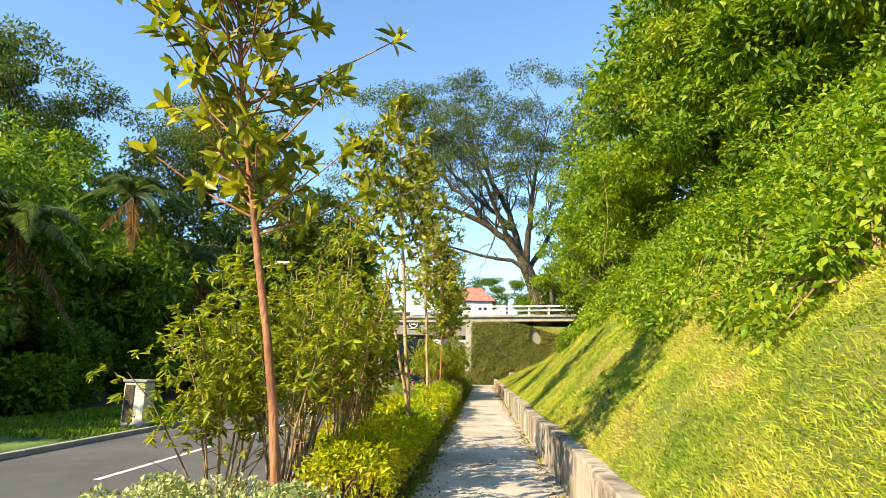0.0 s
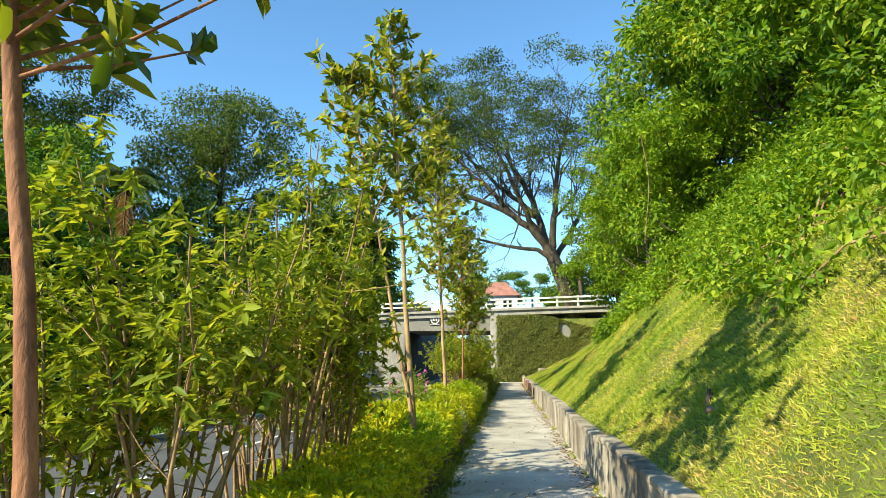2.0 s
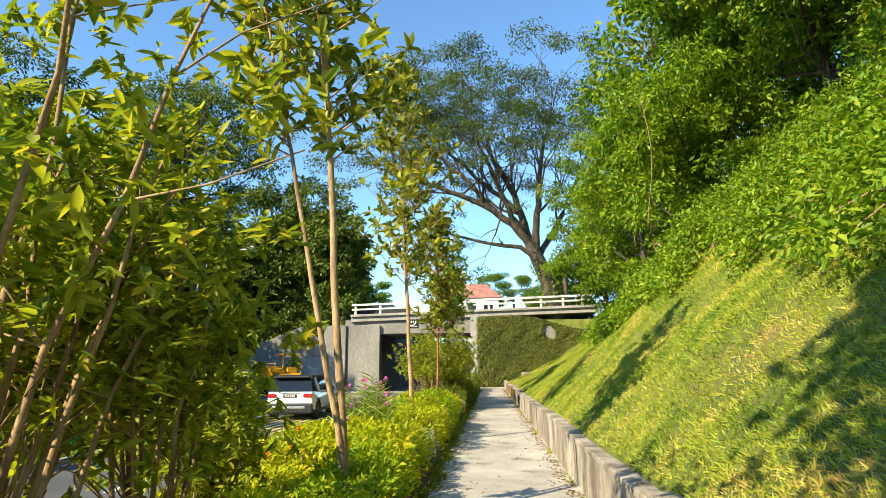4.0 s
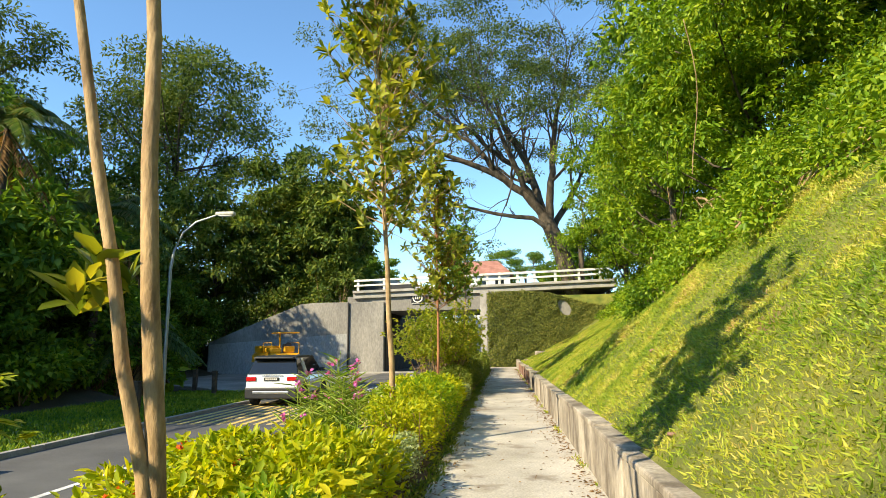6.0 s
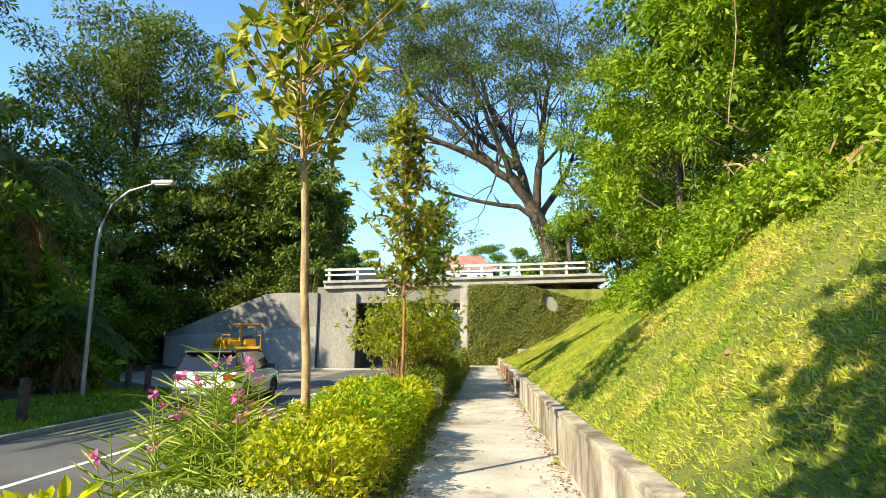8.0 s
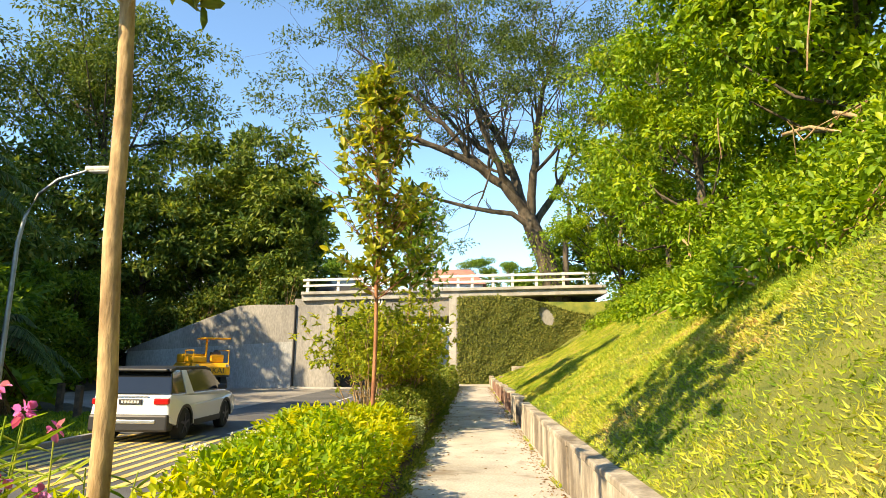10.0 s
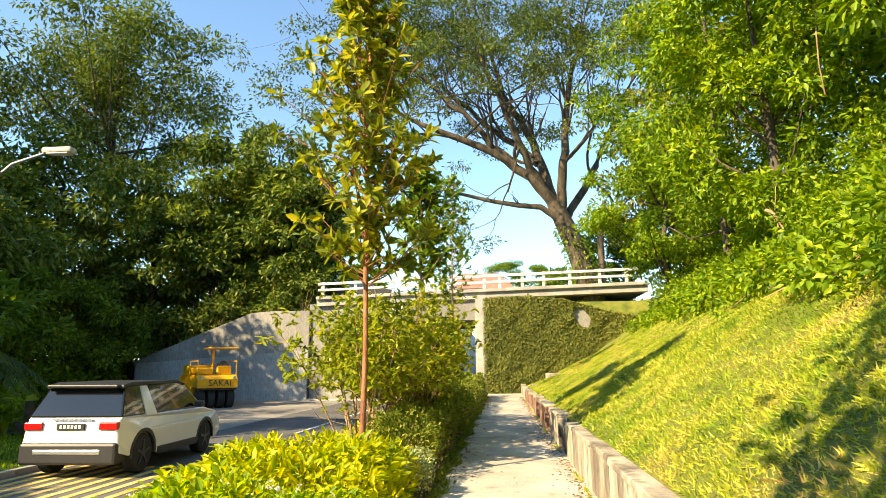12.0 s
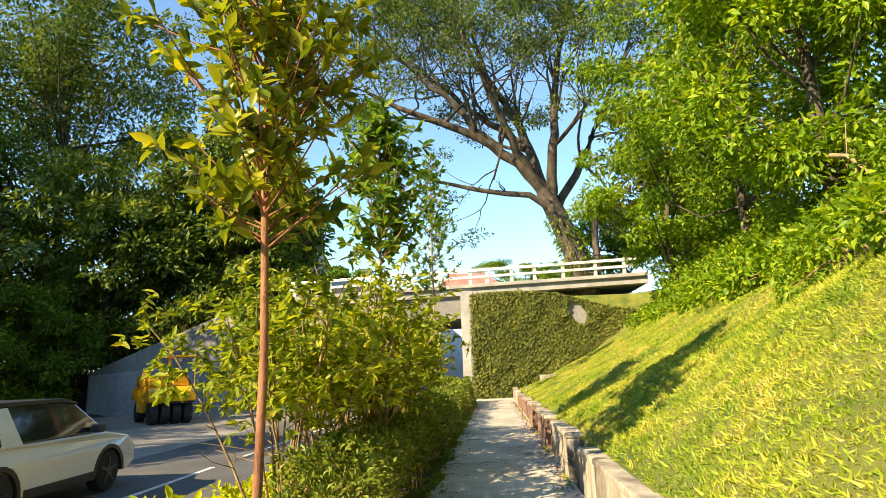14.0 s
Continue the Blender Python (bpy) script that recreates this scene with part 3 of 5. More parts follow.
def shrub(x, y, z0, height, rad, stems, leaves, mat, L, W, label, bark="twig", name="shrub", group="shrubs of the planting bed", base=0.22, droop=0.0, low=0.3):
    """Many thin stems from the ground, leaves all along their upper parts."""
    t = thing(name, x, y, z0, label, "shrub", group)
    lines, cen, dirs = [], [], []
    for _ in range(stems):
        a, o = rng.uniform(0, 2 * np.pi), rad * base * rng.uniform(0.1, 1)
        p = np.array([math.cos(a) * o, math.sin(a) * o, -0.03])
        a += rng.normal(0, 0.6)
        out = rad * rng.uniform(0.35, 1.0)
        h = height * rng.uniform(0.65, 1.0) * (1 - 0.25 * (out / rad) ** 2)
        pts = [p + np.array([math.cos(a) * out * f ** 1.4, math.sin(a) * out * f ** 1.4, h * f]) + rng.normal(0, 0.025, 3) * f for f in np.linspace(0, 1, 7)]
        lines.append((pts, np.linspace(0.013, 0.004, 7) * (0.6 + height * 0.25)))
        P = np.array(pts)
        for _ in range(4):
            i = rng.integers(2, 6)
            q = P[i] + np.array([*rng.normal(0, 0.22 * rad + 0.08, 2), rng.uniform(0.05, 0.35) * height * 0.4])
            lines.append(([P[i], (P[i] + q) / 2 + rng.normal(0, 0.02, 3), q], [0.006, 0.004, 0.003]))
            cen += [q, (P[i] + q) / 2]
        for f in np.linspace(low, 1, 6):
            cen.append(np.array([np.interp(f, np.linspace(0, 1, 7), P[:, k]) for k in range(3)]))
    brush(mesh_of("stem_mass", *tubes(lines, 5)), bark, t)
    cen = np.array(cen)
    cen = cen[cen[:, 2] > height * low]
    k = leaves // 8
    q = cen[rng.integers(0, len(cen), k)] + rng.normal(0, 0.09 + 0.07 * rad, (k, 3))
    q, tilt = np.repeat(q, 8, 0), np.repeat(rng.normal(0, 0.35, (k, 3)), 8, 0)
    n = len(q)
    v = rng.normal(0, 1, (n, 3)) * np.array([1, 1, 0.45])
    D = unit(v) + tilt + np.array([0, 0, 0.12 - droop])
    P = q - unit(v) * 0.02 + np.array([0, 0, 1]) * rng.uniform(-0.05, 0.03, (n, 1))
    U = np.array([0, 0, 1.0]) + tilt + rng.normal(0, 0.3, (n, 3))
    l = rng.uniform(0.6, 1.2, n)
    l, w = L * l, W * l
    foliage("foliage", (P, D, U, l, w), mat, t, six=L > 0.1)
    return t


def hedge(x0, x1, y0, y1, h, mat, L, W, dens, label, name="hedge", flowers=None, leggy=False):
    """A clipped or loose mass of leaves on short stems."""
    xc, yc = (x0 + x1) / 2, (y0 + y1) / 2
    zg = float(terrain(xc, yc))
    t = thing(name, xc, yc, zg, label, "hedge", "hedges of the planting bed")
    lx, ly = x1 - x0, y1 - y0
    lines = []
    for _ in range(int(lx * ly * 16)):
        u, v = rng.uniform(-0.46, 0.46), rng.uniform(-0.48, 0.48)
        a, b = u * lx, v * ly
        top = h * rng.uniform(0.7, 0.98)
        lines.append(([(a, b, -0.12), (a + rng.normal(0, 0.05), b + rng.normal(0, 0.05), top * 0.5), (a + rng.normal(0, 0.1), b + rng.normal(0, 0.1), top)], [0.010, 0.008, 0.004]))
    brush(mesh_of("stem_mass", *tubes(lines, 5)), "twig", t)
    n = int(lx * ly * dens * 0.8)
    a, b = rng.uniform(-0.5, 0.5, n), rng.uniform(-0.5, 0.5, n)
    X, Y = a * lx, b * ly
    edge = np.clip(1 - (np.abs(a) * 2) ** 8, 0.1, 1) * np.clip(1 - (np.abs(b) * 2) ** 14, 0.1, 1)
    lump = 0.86 + 0.16 * np.sin(X * 6.1 + 2 * np.sin(Y * 2.3)) * np.sin(Y * 4.7 + x0) + 0.05 * np.sin(Y * 11)
    topz = 1.15 * h * lump * edge ** 0.25
    lowf = 0.45 if leggy else 0.12
    Z = topz * (1 - (1 - lowf) * rng.random(n) ** 2.2)
    k = rng.uniform(0.9, 1.08, n)
    P = np.stack([X * k, Y * np.where(np.abs(b) > 0.4, k, 1), Z], 1)
    D = np.stack([a * 1.6, b * 0.7, np.full(n, 0.45)], 1) + rng.normal(0, 0.6, (n, 3))
    U = np.array([0, 0, 1.0]) + rng.normal(0, 0.4, (n, 3)) + np.stack([a, b * 0.3, np.zeros(n)], 1)
    s = rng.uniform(0.6, 1.2, n)
    foliage("foliage", (P, D, U, L * s, W * s), mat, t, six=L > 0.085)
    if flowers:
        m = flowers[1]
        i = rng.integers(0, n, m)
        c = P[i] * np.array([1, 1, 0]) + np.array([0, 0, 1]) * (topz[i] + 0.03)[:, None]
        foliage("blossom", scatter(c, 0.025, 9, 0.035, 0.025, 1, 1, 0.5), flowers[0], t)
    return t


def crown_mass(t, lumps, radius, per, L, W, mat, squash=0.62, name="crown"):
    P, D, U, l, w = scatter(lumps, radius, per, L, W, squash, 0.9, 0.75)
    # thicker towards the upper outside of each lump
    return foliage(name, (P, D, U, l, w), mat, t)


def wood_tree(x, y, height, crown_r, n_lumps, per, L, mat, label, base=0.25, trunk_r=0.18, group="woodland trees", W=0.5, lump_r=0.28, z0=None, bark="bark", squash=0.62):
    zg = float(terrain(x, y)) if z0 is None else z0
    t = thing("tree", x, y, zg - 0.1, label, "tree", group)
    ch = height * (1 - base)
    cz = height * base + ch / 2
    v = unit(rng.normal(0, 1, (n_lumps, 3))) * (rng.random((n_lumps, 1)) ** 0.4) * np.array([crown_r, crown_r, ch / 2]) * np.array([1, 1, 0.95])
    lum = v + np.array([0, 0, cz])
    lum[:, :2] *= (0.65 + 0.5 * np.sin(np.clip((lum[:, 2:3] - height * base) / ch, 0, 1) * math.pi) ** 0.6)
    lines = [([(0, 0, -0.3), (rng.normal(0, 0.15), rng.normal(0, 0.15), height * 0.35), (rng.normal(0, 0.3), rng.normal(0, 0.3), height * 0.8)], [trunk_r * 1.2, trunk_r * 0.8, trunk_r * 0.25])]
    tr = np.array(lines[0][0])
    for i in range(min(n_lumps, 26)):
        h = np.clip(lum[i, 2] - rng.uniform(0.1, 0.3) * height, height * 0.15, height * 0.75)
        b = np.array([np.interp(h, tr[:, 2], tr[:, k]) for k in range(3)])
        lines.append(([b, (b + lum[i]) / 2 + np.array([0, 0, -0.04 * height]), lum[i]], [trunk_r * 0.35, trunk_r * 0.2, 0.02]))
    put("trunk", mesh_of("trunk", *tubes(lines, 7)), bark, t, smooth=True)
    crown_mass(t, lum, crown_r * lump_r * rng.uniform(0.7, 1.3, n_lumps), per, L, L * W, mat, squash)
    return t


def rain_tree():
    t = thing("rain_tree", 4.9, 57.6, 5.2, "tall spreading rain tree with dark forked limbs beside the bridge", "tree")
    lines, tips = [], []
    lines.append(([(1.0, 0, -0.4), (0.65, 0, 1.4), (0.1, 0.1, 3.4), (-0.6, 0.2, 5.3), (-1.3, 0.2, 6.9)], [1.0, 0.74, 0.66, 0.62, 0.5]))
    lines.append(([(1.6, 0.3, -0.2), (1.55, 0.3, 2.0), (1.6, 0.4, 4.2), (2.0, 0.5, 7.0)], [0.26, 0.22, 0.2, 0.14]))
    limbs = (([(-1.2, 0.2, 6.6), (-2.4, -0.4, 8.2), (-4.6, -1.0, 9.8), (-6.9, -1.6, 10.9), (-9.4, -2.0, 11.6), (-11.6, -2.4, 12.8)], 0.40),
             ([(-1.2, 0.2, 6.6), (-1.8, 0.6, 9.0), (-2.6, 1.0, 11.7), (-4.2, 1.6, 15.0), (-5.2, 2.0, 18.6)], 0.40),
             ([(-0.9, 0.2, 6.0), (-0.7, -0.4, 8.6), (-0.5, -1.0, 11.2), (0.0, -1.6, 15.0), (0.8, -2.0, 18.4)], 0.36),
             ([(-2.2, 0.7, 9.8), (-3.8, 1.6, 11.6), (-5.8, 2.6, 13.6), (-8.4, 3.4, 16.4), (-10.0, 3.8, 18.4)], 0.28),
             ([(-2.0, -0.2, 7.8), (-3.6, -2.0, 10.6), (-5.0, -3.4, 13.4), (-6.6, -4.6, 17.0)], 0.28),
             ([(-4.6, -1.0, 9.8), (-7.4, -2.0, 12.8), (-10.4, -2.8, 15.6), (-13.2, -3.4, 17.6)], 0.22),
             ([(-0.6, 0.3, 5.6), (0.9, 1.0, 8.2), (2.4, 1.4, 11.0), (3.8, 1.8, 14.4), (5.2, 2.0, 17.4)], 0.30))
    for pts, r in limbs:
        P = np.array(pts)
        f = np.linspace(0, len(P) - 1, 14)
        P = np.stack([np.interp(f, np.arange(len(P)), P[:, k]) for k in range(3)], 1)
        P[1:-1] = (P[:-2] + 2 * P[1:-1] + P[2:]) / 4 + rng.normal(0, 0.07, (12, 3))
        R = np.linspace(r, r * 0.3, 14)
        lines.append((P, R))
        T = np.gradient(P, axis=0)
        for i in (4, 6, 8, 10, 12, 13):
            d = T[i] / np.linalg.norm(T[i])
            for _ in range(2):
                e = d * 0.7 + rng.normal(0, 0.62, 3) + np.array([-0.1, 0, 0.42])
                grow(P[i], e / np.linalg.norm(e), rng.uniform(2.4, 3.6), R[i] * 0.42, 3, lines, tips, 0.62, 0.05, (2, 2), 0.13, 0.72)
    stub = [(-0.9, 0.0, 5.6), (-2.2, -0.3, 6.5), (-3.6, -0.5, 6.6), (-5.3, -0.6, 6.9), (-8.2, -0.6, 7.7), (-10.4, -0.5, 9.0)]
    lines.append((stub, [0.24, 0.2, 0.17, 0.14, 0.09, 0.04]))
    for q in stub[2:]:
        for _ in range(4):
            e = np.array(q) + rng.normal(0, 0.45, 3) + np.array([-0.4, 0, 0.1])
            lines.append(([q, (np.array(q) + e) / 2 + rng.normal(0, 0.1, 3), e], [0.05, 0.035, 0.012]))
    c = np.array([p for p, _ in tips])
    put("trunk", mesh_of("trunk", *tubes(lines, 8)), "bark", t, smooth=True)
    P, D, U, l, w = scatter(c, 1.15, 86, 0.25, 0.11, 0.24, 0.8, 1.0)
    foliage("crown", (P, D, U, l, w), "leaf_rain", t)
    n = 700
    h = rng.uniform(-0.2, 5.2, n)
    a = rng.uniform(0, 2 * np.pi, n)
    P = np.stack([np.interp(h, [-0.3, 1.5, 3.4, 5.2], [0.9, 0.6, 0.1, -0.6]) + 0.72 * np.cos(a), 0.1 + 0.72 * np.sin(a), h], 1)
    e = foliage("epiphyte_mat", (P, np.stack([np.cos(a), np.sin(a), -0.6 + 0 * a], 1) + rng.normal(0, 0.4, (n, 3)), rng.normal(0, 0.5, (n, 3)) + np.array([0, 0, 1]), 0.4 * rng.uniform(0.4, 1.1, n), 0.14 * rng.uniform(0.5, 1, n)), "leaf_bush", t, label="green epiphytes on the trunk")
    tagged(e, kind="stuff")


def umbrella_tree(x, y, z0, h, r, per, label):
    t = thing("tree", x, y, z0, label, "tree", "umbrella trees beyond the bridge")
    lines, tips = [], []
    lines.append(([(0, 0, -0.4), (0.1, 0, h * 0.2), (0, 0.1, h * 0.4)], [0.4, 0.3, 0.26]))
    for _ in range(6):
        a = rng.uniform(0, 2 * np.pi)
        grow((0, 0.1, h * 0.4), np.array([math.cos(a), math.sin(a), 0.42]) / 1.085, r * 0.42, 0.16, 2, lines, tips, 0.55, 0.0, (2, 3), 0.1, 0.68)
    put("trunk", mesh_of("trunk", *tubes(lines, 6)), "bark", t, smooth=True)
    c = np.array([p for p, _ in tips])
    P, D, U, l, w = scatter(c, r * 0.19, per, 0.36, 0.18, 0.28, 0.7, 1.0)
    foliage("crown", (P, D, U, l, w), "leaf_wood", t)


def palm(x, y, h, n_fronds, ln, label, z0=None, dead=0):
    zg = float(terrain(x, y)) if z0 is None else z0
    t = thing("palm", x, y, zg - 0.1, label, "palm", "palms beside the road")
    put("trunk", mesh_of("trunk", *tubes([([(0, 0, -0.2), (0.05, 0, h * 0.5), (0, 0.05, h)], [0.2, 0.15, 0.13])], 10)), "bark", t, smooth=True)
    for k in range(n_fronds + dead):
        a = k * 2.4 + rng.normal(0, 0.2)
        el = rng.uniform(0.2, 1.25) if k < n_fronds else rng.uniform(-1.2, -0.6)
        d0 = np.array([math.cos(a) * math.cos(el), math.sin(a) * math.cos(el), math.sin(el)])
        f = np.linspace(0, 1, 14)
        spine = np.array([0, 0, h]) + d0 * ln * f[:, None] + np.array([0, 0, -1.0]) * ln * (0.75 if k < n_fronds else 0.2) * (f ** 2)[:, None]
        V, F = tubes([(spine, np.linspace(0.025, 0.006, 14))], 4)
        g = np.repeat(np.linspace(0.12, 1, 44), 2)
        Pp = np.stack([np.interp(g, f, spine[:, i]) for i in range(3)], 1)
        T = np.stack([np.interp(g, f, np.gradient(spine, axis=0)[:, i]) for i in range(3)], 1)
        S = unit(np.cross(unit(T), np.array([[0, 0, 1.0]]))) * np.tile([1, -1], 44)[:, None]
        D = unit(T) * 0.6 + S + np.array([0, 0, -0.35]) + rng.normal(0, 0.08, (88, 3))
        le = 0.62 * np.sin(np.pi * (0.15 + 0.8 * g)) * rng.uniform(0.85, 1.1, 88)
        V2, F2 = leaf_arrays(Pp, D, np.tile([[0, 0, 1.0]], (88, 1)), le, np.full(88, 0.045), six=True, curl=0.25)
        put("frond", mesh_of("frond", np.concatenate([V, V2]), np.concatenate([F, F2 + len(V)])), "leaf_palm" if k < n_fronds else "leaf_dead", t)
    return t


def orchid(x, y, h, label):
    t = thing("orchid_plant", x, y, float(terrain(x, y)), label, "flower", "orchids in the planting bed")
    lines, P, D = [], [], []
    fl = []
    for _ in range(rng.integers(4, 7)):
        p0 = np.array([*rng.normal(0, 0.13, 2), -0.02])
        ln = np.array([*rng.normal(0, 0.13, 2), 1.0])
        hh = h * rng.uniform(0.6, 1.0)
        pts = [p0 + ln * hh * f for f in (0, 0.5, 1)]
        lines.append((pts, [0.009, 0.007, 0.004]))
        m = 16
        for i in range(m):
            f = 0.12 + 0.85 * i / m
            a = i * math.pi + rng.normal(0, 0.5)
            P.append(p0 + ln * hh * f)
            D.append((math.cos(a), math.sin(a), rng.uniform(0.3, 1.0)))
        if rng.random() < 0.4:
            fl.append(pts[-1] + np.array([0, 0, 0.03]))
    P, D = np.array(P), np.array(D)
    n = len(P)
    brush(mesh_of("stem_mass", *tubes(lines, 5)), "orchid", t)
    foliage("leaves", (P, D, rng.normal(0, 0.25, (n, 3)) + np.array([0, 0, 1]), 0.34 * rng.uniform(0.6, 1.2, n), np.full(n, 0.024)), "orchid", t, six=True)
    for c in fl:
        sc = scatter([c], 0.02, 8, 0.06, 0.045, 1, 1.2, 0.3)
        foliage("flower", sc, "petal", t, six=True, label="magenta flower")
    return t


build_kerbs()
build_retaining_wall()
build_bridge()
build_wing_wall()
build_ivy_wall()

# young trees along the path
magnolia(-1.62, 5.05, -0.10, 2.7, 7.4, 1.3, "young tree with reddish trunk and whorls of large leaves", "bark_red", 0.045, n_whorl=135, lean=(-0.17, 0.0))
magnolia(-1.45, 11.85, -0.07, 3.6, 7.2, 0.85, "young tree with two pale stems and a narrow leafy crown", "bark_pale", 0.048, stems=2, fork=0.62, n_whorl=105, tuft=1.95, lean=(-0.07, 0.0))
magnolia(-1.66, 18.5, -0.06, 3.2, 8.2, 1.2, "tall young tree with pale trunk and dense yellow-green crown", "bark_pale", 0.05, n_whorl=150, lean=(-0.05, 0.0))
magnolia(-1.92, 27.0, -0.06, 2.6, 7.2, 1.3, "young tree with a tall column of golden leaves", "bark_red", 0.045, n_whorl=185, lean=(0.0, 0.0))
magnolia(-2.15, 45.0, -0.1, 4.2, 10.0, 1.25, "slender young tree with an airy crown", "bark_pale", 0.055, n_whorl=110, leaf="leaf_wood")

magnolia(-1.75, 31.6, -0.06, 3.3, 5.9, 1.0, "young tree with a compact round green crown", "bark_pale", 0.04, n_whorl=120, leaf="leaf_wood")

# tall shrubs
for x, y, h, r in ((-2.3, 6.9, 3.5, 1.15), (-2.0, 8.1, 4.2, 1.05), (-2.6, 8.9, 3.6, 0.95), (-2.85, 6.6, 2.9, 0.9), (-1.9, 9.3, 3.2, 0.6), (-2.6, 11.3, 2.0, 0.6)):
    shrub(x, y, float(terrain(x, y)), h, r, 13, 4400, "leaf_shrub", 0.115, 0.033, "tall bushy shrub with narrow olive-green leaves on many stems", droop=0.2, low=0.4)
for x, y, h, r in ((-2.3, 28.6, 3.2, 1.25), (-1.9, 30.6, 3.6, 1.25), (-2.6, 31.5, 3.2, 1.3), (-1.9, 33.2, 3.3, 1.2), (-2.5, 35.2, 3.4, 1.3)):
    shrub(x, y, float(terrain(x, y)), h, r, 20, 6400, "leaf_shrub", 0.13, 0.045, "rounded leafy shrub with small green leaves on brown stems", droop=0.15, low=0.42)

# hedges
hedge(-2.75, -1.15, 3.4, 5.0, 0.66, "leaf_pale", 0.05, 0.03, 5200, "low variegated pale green ground cover in the bed", "ground_cover")
hedge(-1.95, -1.0, 6.2, 11.0, 0.66, "leaf_yellow", 0.075, 0.035, 2600, "leggy green hedge along the path edge", leggy=True)
hedge(-3.0, -1.75, 9.8, 13.3, 0.5, "leaf_yellow", 0.075, 0.04, 2200, "low golden-yellow hedge in the planting bed")
hedge(-1.75, -1.0, 11.0, 13.4, 0.62, "leaf_lime", 0.08, 0.035, 2400, "loose green hedge along the path edge", leggy=True)
hedge(-3.15, -1.15, 13.3, 16.0, 0.72, "leaf_yellow", 0.12, 0.05, 1500, "loose golden-leaved hedge with a few orange flowers", flowers=("petal_red", 10))
hedge(-2.4, -1.1, 16.0, 17.3, 0.48, "leaf_pale", 0.05, 0.03, 5200, "low variegated pale green ground cover in the bed", "ground_cover")
hedge(-1.9, -1.0, 17.2, 19.3, 0.8, "leaf_yellow", 0.075, 0.038, 2700, "dense golden-green hedge beside the path")
hedge(-1.9, -1.0, 19.2, 22.6, 0.86, "leaf_lime", 0.08, 0.038, 2700, "dense bright lime-green hedge beside the path")
hedge(-3.15, -1.1, 22.0, 24.2, 0.62, "leaf_lime", 0.07, 0.03, 3000, "low bright green hedge dotted with white flowers", flowers=("petal_white", 70))
hedge(-3.15, -1.15, 24.1, 26.4, 0.72, "leaf_yellow", 0.13, 0.05, 1500, "loose hedge of large golden-green leaves")
hedge(-1.6, -1.0, 26.3, 27.3, 0.5, "leaf_pale", 0.05, 0.03, 5200, "small pale silvery shrub at the bed's edge", "ground_cover")
hedge(-1.95, -1.0, 27.2, 33.0, 0.85, "leaf_dark", 0.08, 0.035, 2400, "leggy dark green hedge with bare lower stems", leggy=True)
hedge(-1.95, -1.0, 33.0, 44.0, 0.9, "leaf_dark", 0.10, 0.045, 1500, "dark green hedge beside the footpath")
hedge(-3.1, -1.95, 27.2, 40.0, 0.5, "leaf_yellow", 0.10, 0.045, 800, "low yellow-green hedge beside the road")
hedge(-2.4, -0.95, 44.2, 51.0, 1.1, "leaf_dark", 0.12, 0.06, 1000, "broad dark green shrubs near the bridge")
for _ in range(13):
    orchid(rng.uniform(-2.95, -2.1), rng.uniform(16.4, 19.4), rng.uniform(1.1, 1.7), "orchid with strap leaves and magenta flowers in the bed")

rng = np.random.default_rng(11)
rain_tree()
umbrella_tree(5.2, 134, 5.0, 28.0, 9.6, 330, "distant umbrella-shaped tree beyond the bridge")
umbrella_tree(-18.8, 104, 3.0, 20.5, 6.5, 330, "distant umbrella-shaped tree beyond the bridge")

# hillside woods
for x, y, h, r, k, leaf in ((8.2, 49, 11, 3.4, 55, 2), (8.5, 42, 15, 4.2, 70, 0), (7.4, 35, 10, 3.3, 60, 2), (9.5, 31, 17, 4.6, 75, 0), (7.6, 27, 9, 3.3, 60, 2), (10.0, 22.5, 15, 4.5, 75, 0), (7.6, 19, 8, 3.2, 60, 0), (10.5, 13.5, 13, 4.5, 70, 0), (8.5, 8, 9, 3.8, 60, 0), (6.8, 13, 5.5, 2.5, 50, 0),
                            (13, 37, 20, 5.2, 65, 1), (14, 27, 20, 5, 65, 0), (15, 17, 17, 5, 55, 0), (11, 52, 16, 4.5, 60, 1)):
    near = x < 9
    wood_tree(x, y, h, r, int(k * 1.5), 250 if near else 120, 0.22 if near else 0.37, ("leaf_hill", "leaf_olive", "leaf_bush")[leaf], ("dense green woodland tree on the hillside", "olive-green woodland tree on the hillside", "bright yellow-green tree on the hillside")[leaf], 0.34 if 18 < y < 24 and x < 11 else 0.05, 0.16, W=0.44, lump_r=0.22)


